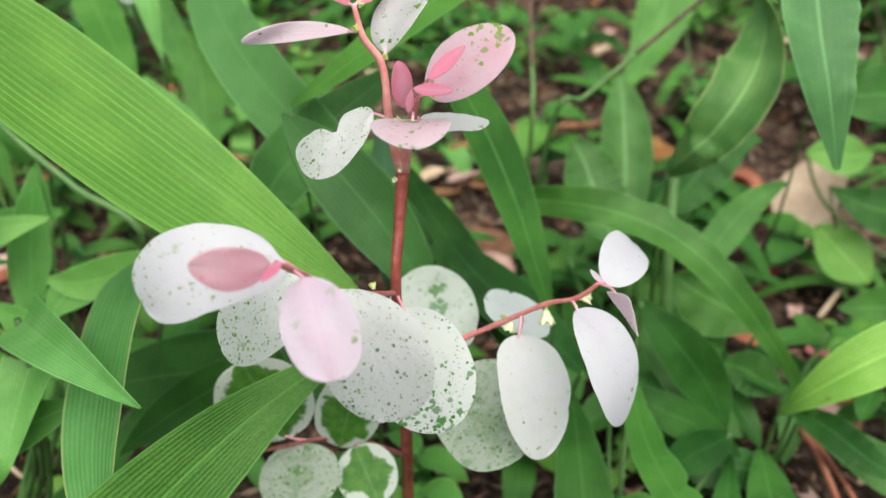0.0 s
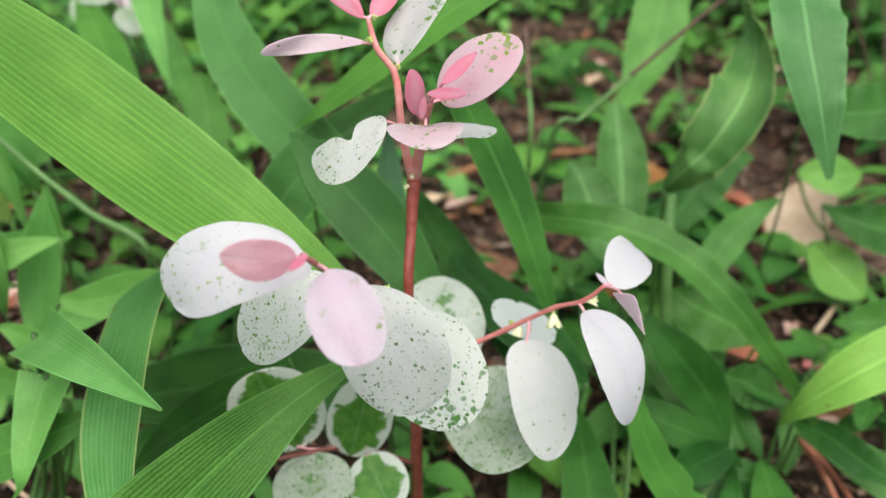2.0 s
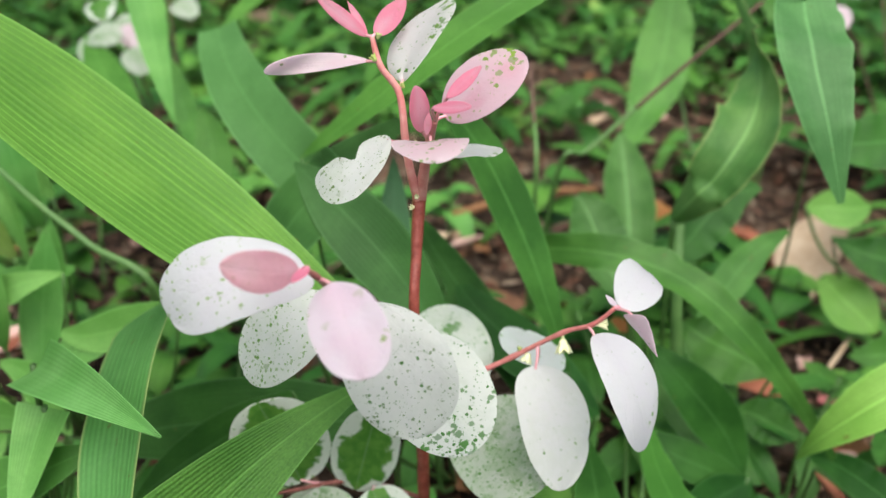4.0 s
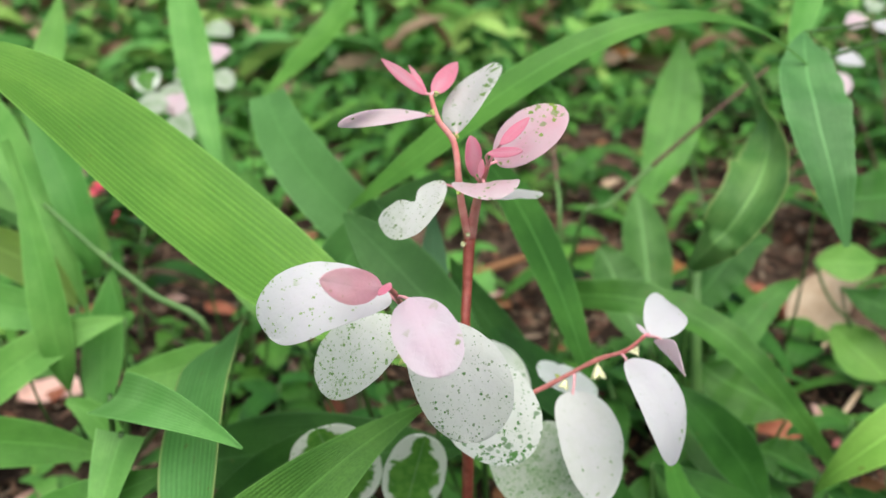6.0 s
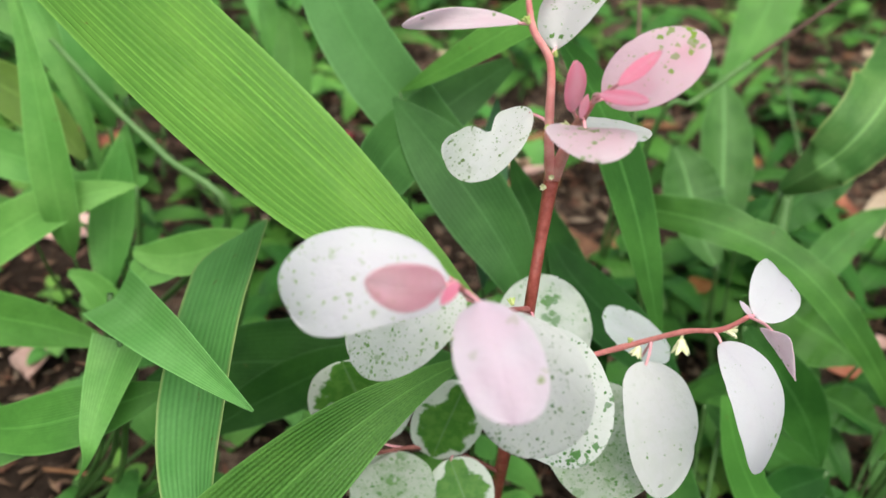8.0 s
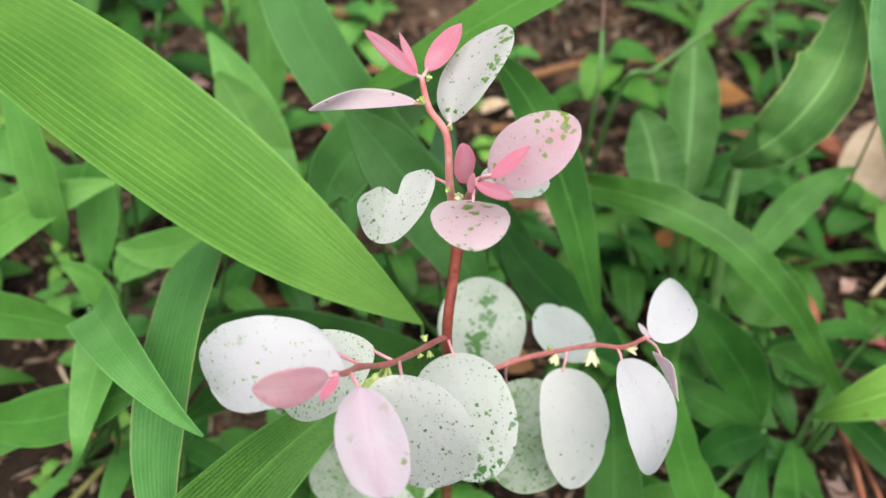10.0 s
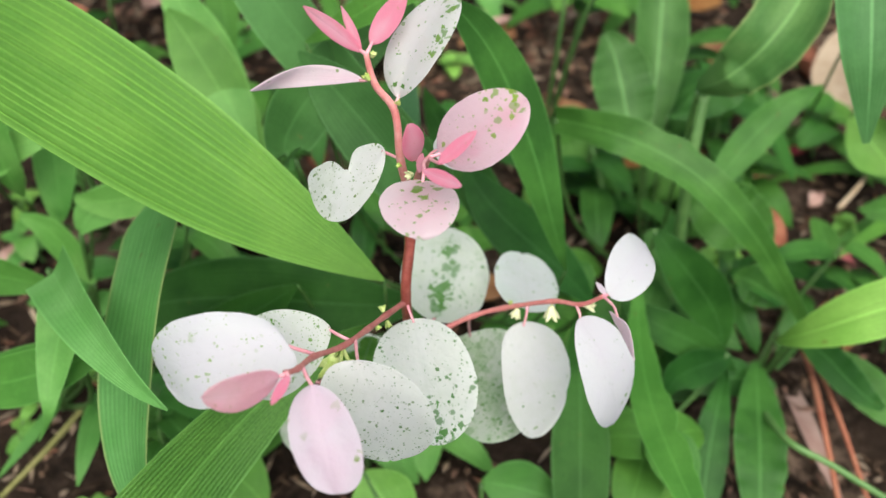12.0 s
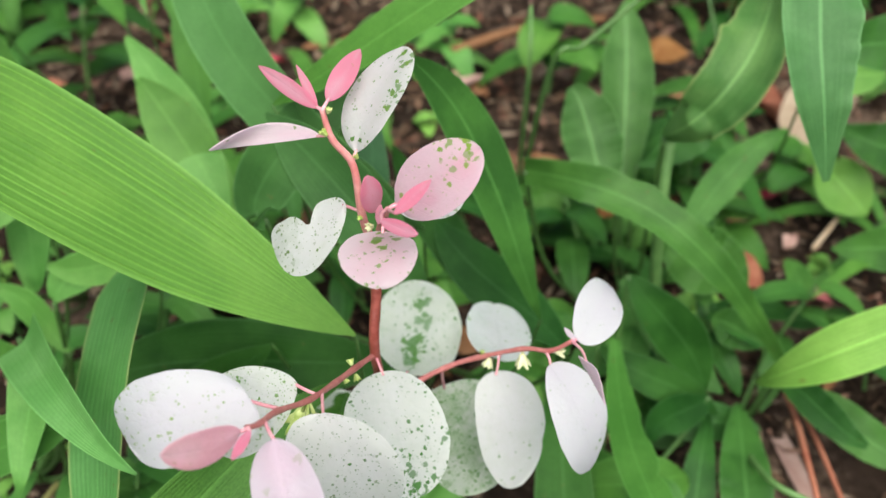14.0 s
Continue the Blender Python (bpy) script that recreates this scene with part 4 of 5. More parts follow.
blade(herb_c, (0.1260, 0.2754, 0.0237), (0.1172, 0.2494, 0.0240), (0.1088, 0.2242, 0.0143), (0.1078, 0.1996, 0.0029), (0.0006, 0.0053, 0.0145, 0.0006), (0.80, 0.47, 0.38), (0.99, -0.06, -0.08), HERB, ruffle=0.2)
blade(herb_b, (0.0874, 0.3601, 0.0749), (0.0746, 0.3723, 0.0867), (0.0782, 0.3894, 0.1016), (0.0658, 0.4016, 0.1134), (0.0028, 0.0144, 0.0225, 0.0027), (0.98, 0.17, 0.12), (1.00, 0.01, -0.03), KEELED, fold=0.35, ruffle=0.2)
blade(herb_b, (0.1167, 0.3448, 0.0600), (0.1324, 0.3610, 0.0740), (0.1469, 0.3793, 0.0901), (0.1725, 0.3879, 0.0970), (0.0002, 0.0128, 0.0101, 0.0012), (0.93, -0.26, -0.27), (0.87, -0.36, -0.35), GRASS, ruffle=0.2)
blade(palm_e, (-0.1921, 0.3438, 0.1044), (-0.2081, 0.3687, 0.1515), (-0.2389, 0.3793, 0.2017), (-0.2751, 0.4227, 0.2187), (0.0005, 0.0069, 0.0191, 0.0006), (0.88, 0.22, 0.42), (0.89, 0.20, 0.40), FRESH)
blade(palm_e, (-0.1905, 0.3292, 0.1201), (-0.2096, 0.3393, 0.1413), (-0.2375, 0.3447, 0.1532), (-0.2679, 0.3433, 0.1512), (0.0014, 0.0164, 0.0105, 0.0003), (-0.51, -0.38, -0.77), (0.23, -0.42, -0.88), OLIVE)
blade(palm_e, (-0.1850, 0.3160, 0.1157), (-0.2103, 0.3202, 0.1248), (-0.2372, 0.3215, 0.1290), (-0.2643, 0.3220, 0.1300), (0.0014, 0.0127, 0.0138, 0.0003), (-0.03, -0.44, -0.90), (0.05, -0.44, -0.89), FRESH)
blade(palm_c, (-0.1568, 0.2998, 0.1272), (-0.1873, 0.2832, 0.1296), (-0.2176, 0.2836, 0.1037), (-0.2310, 0.2560, 0.0872), (0.0007, 0.0110, 0.0135, 0.0003), (0.41, -0.40, -0.82), (-0.13, -0.44, -0.89), FRESH)
blade(palm_c, (-0.1520, 0.2413, 0.0983), (-0.1791, 0.2443, 0.1057), (-0.2077, 0.2423, 0.1018), (-0.2350, 0.2452, 0.1092), (0.0025, 0.0109, 0.0151, 0.0004), (0.03, -0.43, -0.90), (0.00, -0.45, -0.90), GRASS)
blade(palm_c, (-0.1190, 0.2161, 0.1028), (-0.1447, 0.2028, 0.1060), (-0.1766, 0.2016, 0.0912), (-0.1898, 0.1751, 0.0818), (0.0009, 0.0107, 0.0110, 0.0002), (0.31, -0.41, -0.85), (-0.14, -0.44, -0.89), FRESH)
blade(palm_c, (-0.1677, 0.3162, 0.1384), (-0.1680, 0.3078, 0.1207), (-0.1720, 0.2986, 0.1033), (-0.1698, 0.2904, 0.0854), (0.0003, 0.0106, 0.0126, 0.0018), (0.93, 0.17, 0.31), (1.00, -0.01, -0.02), FRESH)
blade(palm_c, (-0.1040, 0.2769, 0.1241), (-0.1191, 0.2753, 0.1213), (-0.1332, 0.2701, 0.1114), (-0.1494, 0.2723, 0.1162), (0.0003, 0.0095, 0.0107, 0.0015), (0.53, 0.37, 0.76), (0.41, 0.40, 0.82), FRESH)
blade(palm_f, (-0.1314, 0.3922, 0.1584), (-0.1508, 0.4324, 0.1952), (-0.1619, 0.4746, 0.2333), (-0.1804, 0.5195, 0.2649), (0.0004, 0.0099, 0.0160, 0.0005), (1.00, 0.03, 0.08), (1.00, -0.01, -0.05), FRESH)
blade(palm_f, (-0.1384, 0.5009, 0.1719), (-0.1087, 0.5358, 0.1971), (-0.0834, 0.5779, 0.2183), (-0.0756, 0.6232, 0.2445), (0.0005, 0.0147, 0.0147, 0.0003), (0.83, 0.22, 0.52), (0.99, -0.06, -0.15), GRASS)
blade(palm_f, (-0.2554, 0.4604, 0.1839), (-0.2486, 0.4692, 0.2044), (-0.2415, 0.4778, 0.2250), (-0.2386, 0.4867, 0.2465), (0.0003, 0.0157, 0.0090, 0.0008), (0.91, -0.15, -0.38), (0.92, 0.15, 0.36), FRESH)
blade(palm_e, (-0.1823, 0.2898, 0.0972), (-0.1779, 0.2734, 0.1358), (-0.1901, 0.3084, 0.1692), (-0.2009, 0.3168, 0.2031), (0.0002, 0.0177, 0.0006, 0.0024), (0.94, 0.14, 0.32), (1.00, 0.04, 0.07), FRESH)
blade(palm_e, (-0.1918, 0.3584, 0.1212), (-0.1900, 0.3469, 0.1523), (-0.2040, 0.3786, 0.1808), (-0.2238, 0.3821, 0.2038), (0.0029, 0.0104, 0.0142, 0.0002), (1.00, 0.02, 0.03), (1.00, -0.01, -0.04), FRESH)
blade(palm_d, (-0.0089, 0.2449, 0.0955), (-0.0510, 0.2390, 0.0917), (-0.0924, 0.2487, 0.1020), (-0.1339, 0.2337, 0.0898), (0.0002, 0.0201, 0.0224, 0.0005), (0.09, 0.74, 0.66), (-0.05, 0.74, 0.67), SHADED)
blade(palm_d, (0.0544, 0.2607, 0.0805), (0.0392, 0.2707, 0.0978), (0.0141, 0.2720, 0.1098), (0.0020, 0.2912, 0.1236), (0.0016, 0.0126, 0.0154, 0.0016), (0.59, 0.61, 0.53), (0.63, 0.58, 0.51), SHADED)
blade(palm_d, (-0.0788, 0.3011, 0.1085), (-0.0956, 0.3159, 0.1228), (-0.1079, 0.3333, 0.1388), (-0.1251, 0.3480, 0.1527), (0.0002, 0.0126, 0.0201, 0.0013), (0.84, 0.41, 0.34), (0.94, 0.27, 0.22), GRASS)
blade(herb_a, (0.0717, 0.2818, 0.0585), (0.0885, 0.2690, 0.0503), (0.1115, 0.2727, 0.0438), (0.1266, 0.2663, 0.0290), (0.0009, 0.0119, 0.0095, 0.0006), (0.87, 0.39, 0.31), (0.42, 0.68, 0.60), SHADED)
blade(herb_b, (0.1320, 0.2798, 0.0274), (0.1131, 0.2898, 0.0371), (0.1013, 0.3050, 0.0516), (0.0864, 0.3179, 0.0636), (0.0005, 0.0148, 0.0101, 0.0029), (0.73, 0.52, 0.44), (0.58, 0.61, 0.53), HERB, ruffle=0.2)
blade(herb_c, (0.1483, 0.2678, 0.0160), (0.1319, 0.2723, 0.0208), (0.1099, 0.2666, 0.0162), (0.0990, 0.2798, 0.0287), (0.0014, 0.0110, 0.0146, 0.0029), (0.21, 0.73, 0.65), (0.42, 0.68, 0.60), HERB, ruffle=0.2)
blade(herb_b, (0.0977, 0.3736, 0.0864), (0.1258, 0.3749, 0.0889), (0.1277, 0.3944, 0.1197), (0.1577, 0.3934, 0.1181), (0.0002, 0.0109, 0.0222, 0.0008), (0.52, -0.45, -0.72), (0.79, -0.33, -0.52), HERB, ruffle=0.2)
blade(herb_d, (0.1678, 0.6376, 0.1881), (0.1639, 0.6168, 0.1293), (0.1470, 0.5724, 0.1071), (0.1128, 0.5348, 0.0803), (0.0010, 0.0376, 0.0121, 0.0009), (0.99, -0.06, -0.10), (0.96, 0.14, 0.23), GRASS, ruffle=0.2)
blade(herb_b, (0.0945, 0.3850, 0.0680), (0.0985, 0.4120, 0.0870), (0.1010, 0.4400, 0.1060), (0.1005, 0.4700, 0.1230), (0.0060, 0.0130, 0.0215, 0.0008), (1.00, -0.03, -0.05), (1.00, 0.04, 0.06), KEELED, fold=0.45, ruffle=0.15)
stem_part("stem", [(0.112, 0.315, -0.01), (0.1035, 0.325, 0.060), (0.1010, 0.330, 0.095), (0.1030, 0.3440, 0.1230)], 0.0030, 0.0024, stalk_green, herb_b)
blade(herb_d, (0.1788, 0.3950, 0.1395), (0.2029, 0.3953, 0.1401), (0.2268, 0.3966, 0.1421), (0.2508, 0.3977, 0.1438), (0.0003, 0.0144, 0.0234, 0.0013), (0.06, -0.52, -0.85), (-0.04, -0.53, -0.85), HERB, ruffle=0.2)
blade(herb_e, (0.2154, 0.4311, 0.0464), (0.2252, 0.4251, 0.0368), (0.2369, 0.4200, 0.0284), (0.2456, 0.4134, 0.0180), (0.0023, 0.0186, 0.0205, 0.0011), (0.63, 0.41, 0.66), (0.62, 0.41, 0.67), LIME)
blade(herb_e, (0.2307, 0.4980, 0.0590), (0.2446, 0.5002, 0.0626), (0.2596, 0.4958, 0.0554), (0.2730, 0.4991, 0.0608), (0.0020, 0.0143, 0.0196, 0.0004), (0.38, 0.49, 0.79), (0.15, 0.53, 0.84), LIME)
blade(herb_e, (0.2142, 0.4255, 0.0749), (0.2344, 0.4180, 0.0631), (0.2565, 0.4157, 0.0593), (0.2807, 0.4168, 0.0613), (0.0003, 0.0122, 0.0249, 0.0007), (0.10, -0.52, -0.85), (-0.06, -0.54, -0.84), HERB, ruffle=0.2)
blade(herb_e, (0.2095, 0.3736, 0.0298), (0.2293, 0.3735, 0.0296), (0.2492, 0.3739, 0.0303), (0.2690, 0.3732, 0.0292), (0.0002, 0.0145, 0.0185, 0.0008), (0.00, 0.53, 0.85), (0.00, 0.52, 0.85), HERB, ruffle=0.2)
blade(herb_c, (0.1488, 0.2766, 0.0445), (0.1608, 0.2662, 0.0515), (0.1679, 0.2519, 0.0405), (0.1798, 0.2409, 0.0438), (0.0009, 0.0097, 0.0088, 0.0015), (-0.21, -0.51, -0.83), (-0.66, -0.40, -0.63), HERB, ruffle=0.2)
blade(herb_a, (0.1194, 0.2650, 0.0447), (0.1129, 0.2604, 0.0380), (0.0955, 0.2612, 0.0383), (0.0959, 0.2538, 0.0268), (0.0013, 0.0122, 0.0111, 0.0013), (0.57, -0.43, -0.70), (0.05, -0.54, -0.84), SHADED)
blade(herb_a, (0.0824, 0.2936, 0.0905), (0.0966, 0.2782, 0.0774), (0.1150, 0.2836, 0.0586), (0.1202, 0.2728, 0.0382), (0.0017, 0.0141, 0.0148, 0.0009), (0.69, 0.39, 0.62), (0.82, 0.31, 0.49), SHADED)
blade(herb_b, (0.1452, 0.3189, 0.0556), (0.1351, 0.3257, 0.0664), (0.1173, 0.3268, 0.0679), (0.1066, 0.3331, 0.0783), (0.0007, 0.0203, 0.0226, 0.0015), (0.40, 0.49, 0.78), (0.60, 0.42, 0.68), HERB, ruffle=0.2)
blade(herb_c, (0.1583, 0.3052, 0.0335), (0.1478, 0.3052, 0.0339), (0.1407, 0.3111, 0.0426), (0.1300, 0.3110, 0.0429), (0.0007, 0.0096, 0.0156, 0.0015), (0.30, 0.51, 0.81), (0.48, 0.46, 0.75), HERB, ruffle=0.2)
blade(palm_d, (-0.0570, 0.2366, 0.1124), (-0.0744, 0.2292, 0.1007), (-0.0959, 0.2253, 0.0943), (-0.1116, 0.2166, 0.0806), (0.0006, 0.0132, 0.0092, 0.0002), (0.79, -0.33, -0.52), (0.54, -0.44, -0.72), SHADED)
blade(palm_c, (-0.1723, 0.2893, 0.0836), (-0.1723, 0.3011, 0.1027), (-0.1695, 0.3132, 0.1215), (-0.1685, 0.3247, 0.1407), (0.0024, 0.0130, 0.0114, 0.0003), (0.97, -0.13, -0.22), (0.94, 0.18, 0.30), FRESH)
blade(palm_c, (-0.1488, 0.2657, 0.1025), (-0.1448, 0.2739, 0.1159), (-0.1261, 0.2740, 0.1154), (-0.1147, 0.2775, 0.1214), (0.0012, 0.0141, 0.0040, 0.0007), (0.27, 0.51, 0.82), (0.17, 0.51, 0.84), FRESH)
blade(palm_e, (-0.2109, 0.3075, 0.1128), (-0.1929, 0.3085, 0.1145), (-0.1752, 0.3105, 0.1178), (-0.1580, 0.3136, 0.1226), (0.0002, 0.0107, 0.0096, 0.0010), (-0.13, -0.52, -0.84), (0.25, -0.51, -0.82), FRESH)
blade(palm_f, (-0.1177, 0.4006, 0.0921), (-0.1271, 0.4127, 0.1112), (-0.1194, 0.4265, 0.1330), (-0.1310, 0.4377, 0.1514), (0.0003, 0.0105, 0.0152, 0.0022), (0.97, -0.12, -0.21), (1.00, -0.01, -0.02), GRASS)
blade(palm_f, (-0.1397, 0.4524, 0.1182), (-0.1485, 0.4811, 0.1321), (-0.1647, 0.5015, 0.1517), (-0.1787, 0.5138, 0.1787), (0.0026, 0.0081, 0.0131, 0.0004), (1.00, 0.03, 0.06), (1.00, -0.02, -0.03), GRASS)
blade(palm_f, (-0.1632, 0.4404, 0.1243), (-0.1865, 0.4749, 0.1389), (-0.2064, 0.5116, 0.1530), (-0.2274, 0.5468, 0.1691), (0.0002, 0.0142, 0.0170, 0.0005), (1.00, 0.00, 0.00), (1.00, 0.00, 0.00), GRASS)
blade(palm_c, (-0.1507, 0.2632, 0.0749), (-0.1587, 0.2681, 0.0844), (-0.1627, 0.2741, 0.0982), (-0.1778, 0.2756, 0.1011), (0.0008, 0.0080, 0.0088, 0.0012), (0.86, 0.25, 0.44), (0.57, 0.37, 0.73), FRESH)
blade(palm_e, (-0.2262, 0.4050, 0.1170), (-0.2480, 0.4156, 0.1389), (-0.2710, 0.4245, 0.1585), (-0.3040, 0.4275, 0.1654), (0.0015, 0.0121, 0.0149, 0.0004), (0.51, 0.39, 0.77), (-0.09, 0.44, 0.89), FRESH)
blade(palm_e, (-0.1986, 0.3338, 0.0842), (-0.2255, 0.3340, 0.0852), (-0.2522, 0.3349, 0.0882), (-0.2792, 0.3335, 0.0864), (0.0006, 0.0081, 0.0125, 0.0003), (0.03, -0.43, -0.90), (0.00, -0.45, -0.89), FRESH)
blade(palm_c, (-0.1109, 0.2050, 0.1169), (-0.1352, 0.1937, 0.1115), (-0.1571, 0.1889, 0.1021), (-0.1817, 0.2029, 0.0955), (0.0002, 0.0131, 0.0109, 0.0003), (0.15, -0.72, -0.67), (-0.08, -0.75, -0.66), GRASS)
blade(herb_f, (-0.0354, 0.2107, 0.0249), (-0.0288, 0.2044, 0.0191), (-0.0212, 0.1984, 0.0132), (-0.0195, 0.1902, 0.0057), (0.0008, 0.0210, 0.0143, 0.0017), (0.85, 0.41, 0.33), (0.88, 0.36, 0.31), LIME)
blade(herb_f, (0.0134, 0.1998, 0.0402), (0.0240, 0.2002, 0.0406), (0.0342, 0.1980, 0.0377), (0.0444, 0.1965, 0.0360), (0.0012, 0.0161, 0.0130, 0.0012), (0.25, 0.72, 0.64), (0.44, 0.67, 0.60), GRASS)
blade(herb_g, (0.1335, 0.3363, 0.2218), (0.1397, 0.3559, 0.2341), (0.1535, 0.3711, 0.2472), (0.1633, 0.3899, 0.2579), (0.0007, 0.0051, 0.0101, 0.0002), (0.83, -0.23, -0.50), (0.95, -0.10, -0.29), FRESH, knee=(0.315, 0.425, 0.215))
blade(herb_c, (0.1544, 0.2810, 0.0345), (0.1753, 0.2692, 0.0363), (0.1900, 0.2524, 0.0239), (0.2110, 0.2412, 0.0234), (0.0008, 0.0105, 0.0140, 0.0007), (-0.44, -0.68, -0.59), (-0.11, -0.74, -0.67), HERB, ruffle=0.2)
blade(herb_c, (0.1286, 0.2808, 0.0150), (0.1158, 0.2787, 0.0136), (0.1035, 0.2750, 0.0104), (0.0918, 0.2705, 0.0070), (0.0007, 0.0143, 0.0204, 0.0014), (0.16, -0.73, -0.66), (-0.01, -0.74, -0.68), SHADED)
blade(palm_e, (-0.1910, 0.3774, 0.1278), (-0.2216, 0.3946, 0.1637), (-0.2678, 0.4006, 0.1777), (-0.3151, 0.4041, 0.1860), (0.0018, 0.0217, 0.0238, 0.0006), (-0.57, -0.37, -0.73), (0.17, -0.43, -0.89), FRESH)
blade(palm_d, (-0.0845, 0.3044, 0.1117), (-0.1006, 0.3212, 0.1356), (-0.1151, 0.3529, 0.1401), (-0.1344, 0.3702, 0.1597), (0.0002, 0.0180, 0.0133, 0.0012), (0.91, 0.33, 0.26), (0.97, 0.20, 0.14), FRESH)


blade(palm_c, (-0.1700, 0.2350, 0.0300), (-0.1640, 0.2210, 0.0420), (-0.1690, 0.2080, 0.0420), (-0.1800, 0.1950, 0.0330), (0.0010, 0.0036, 0.0030, 0.0003), (0.93, -0.32, -0.18), (0.98, -0.05, -0.20), FRESH)
blade(palm_c, (-0.1450, 0.2350, 0.0420), (-0.1400, 0.2180, 0.0560), (-0.1380, 0.2020, 0.0580), (-0.1400, 0.1860, 0.0480), (0.0012, 0.0060, 0.0058, 0.0003), (0.93, -0.32, -0.18), (0.98, -0.05, -0.20), FRESH)
stem_part("culm", [Vector(palm_e.location), (-0.1238, 0.3036, 0.1111), (-0.1500, 0.3139, 0.1330), (-0.1745, 0.3263, 0.1479), (-0.2050, 0.3480, 0.1640)], 0.0017, 0.0012, stalk_green, palm_e, "pale green jointed stalk")

stem_part("culm", [Vector(herb_c.location), (0.1380, 0.2300, 0.0361), (0.1541, 0.2172, 0.0374), (0.1746, 0.2058, 0.0330), (0.1911, 0.2003, 0.0274)], 0.0016, 0.0012, stalk_green, herb_c, "green leaning stalk")

# ---- single marks in the undergrowth ----
def lying_leaf(name, x, y, length, width, turn, mat, label, category, lift=0.006, curl=0.5, tilt=8, group=""):
    """A fallen leaf or petal, curled, on the ground."""
    bm = bmesh.new()
    bm.loops.layers.uv.new("leaf")
    rows, coords = [], []
    for i in range(13):
        u = i / 12
        w = width * 0.5 * max(0.06, (math.sin(math.pi * min(1, u * 0.96 + 0.02)) ** 0.75))
        row = [Vector((length * (u - 0.5), w * v, curl * width * (0.35 * v * v + 0.25 * math.sin(3 * u + v)) + 0.1 * width * noise.noise(Vector((x * 99 + u * 3, v * 2, y * 77))))) for v in (-1, -0.6, -0.2, 0.2, 0.6, 1)]
        rows.append(row)
        coords.append([(u, k / 5) for k in range(6)])
    sheet(bm, rows, coords, 0.0005)
    ob = part(name, bm, mat)
    low = min(v.co.z for v in ob.data.vertices)
    ob.matrix_world = pose(x, y, ground_z(x, y) - low + lift * 0.2, tilt, tilt * 0.5, turn)
    return tagged(ob, label, category, group)


lying_leaf("fallen_leaf", 0.262, 0.535, 0.115, 0.050, 62, dry_tan, "large dry tan leaf lying on the soil", "leaf", lift=0.08, tilt=-28, group="fallen leaves")
lying_leaf("fallen_leaf", 0.030, 0.480, 0.055, 0.038, 20, dry_dark, "curled brown dead leaf behind the bush", "leaf", group="fallen leaves")
lying_leaf("fallen_leaf", 0.222, 0.566, 0.060, 0.040, 110, dry_red, "reddish brown dead leaf on the soil", "leaf", group="fallen leaves")
lying_leaf("fallen_leaf", 0.175, 0.560, 0.045, 0.03, 60, dry_brown, "curled brown dead leaf on the soil", "leaf", group="fallen leaves")
lying_leaf("fallen_leaf", -0.268, 0.452, 0.055, 0.024, 15, dry_pink, "small dry tan leaf on the soil", "leaf", group="fallen leaves")
for px, py, pl in ((0.2075, 0.4660, 0.018), (-0.353, 0.823, 0.045), (-0.673, 1.392, 0.09), (-0.33, 0.80, 0.04), (-0.41, 0.86, 0.042), (-0.375, 0.80, 0.038), (-0.51, 0.95, 0.05), (-0.134, 0.61, 0.022), (-0.64, 1.33, 0.07), (-0.40, 0.90, 0.03), (0.36, 0.80, 0.02)):
    lying_leaf("fallen_petal", px, py, pl, pl * 0.7, (px * 7919 + py * 104729) % 360, petal_red, "small crimson fallen petal on the soil", "petal", lift=0.03, group="fallen petals")
lying_leaf("fallen_petal", 0.30, 1.45, 0.07, 0.06, 30, petal_orange, "orange fallen petal among the herbs", "petal", lift=0.2, group="fallen petals")
lying_leaf("fallen_petal", 0.095, 0.40, 0.02, 0.012, 30, petal_orange, "small ochre petal among the herbs", "petal", lift=0.2, group="fallen petals")


lying_leaf("fallen_leaf", 0.236, 0.312, 0.05, 0.036, 75, dry_tan, "dry tan leaf on the soil beside the herbs", "leaf", lift=0.05, group="fallen leaves")
lying_leaf("fallen_leaf", 0.168, 0.255, 0.075, 0.010, 97, dry_pink, "narrow pinkish dry leaf on the soil", "leaf", lift=0.02, group="fallen leaves")
lying_leaf("fallen_petal", 0.2060, 0.3663, 0.022, 0.012, 130, petal_faded, "faded dull red fallen petal on the soil", "petal", lift=0.03, group="fallen petals")
lying_leaf("fallen_petal", 0.165, 0.604, 0.034, 0.028, 10, petal_orange, "orange withered petal on the soil", "petal", lift=0.08, group="fallen petals")
rnd = random.Random(21)
DRY = ((dry_tan, "pale tan scrap of dead leaf"), (dry_brown, "curled brown dead leaf"), (dry_pink, "pinkish dry leaf scrap"), (dry_red, "reddish brown dead leaf"), (dry_brown, "small brown dead leaf"))
for k in range(110):
    y = 0.30 + 0.85 * rnd.random()
    x = rnd.uniform(-1, 1) * (0.18 + 0.55 * y)
    mat, words = rnd.choice(DRY)
    size = rnd.uniform(0.014, 0.034)
    lying_leaf("fallen_leaf", x, y, size, size * rnd.uniform(0.35, 0.7), rnd.uniform(0, 360), mat, words + " on the soil", "leaf", lift=0.03, curl=rnd.uniform(0.3, 0.9), tilt=rnd.uniform(-20, 20), group="fallen leaves")


def loose_stick(points, r, mat, label):
    ob = stem_part("stick", points, r, r * 0.7, mat, None, sides=8)
    return tagged(ob, label, "stick", "loose sticks")


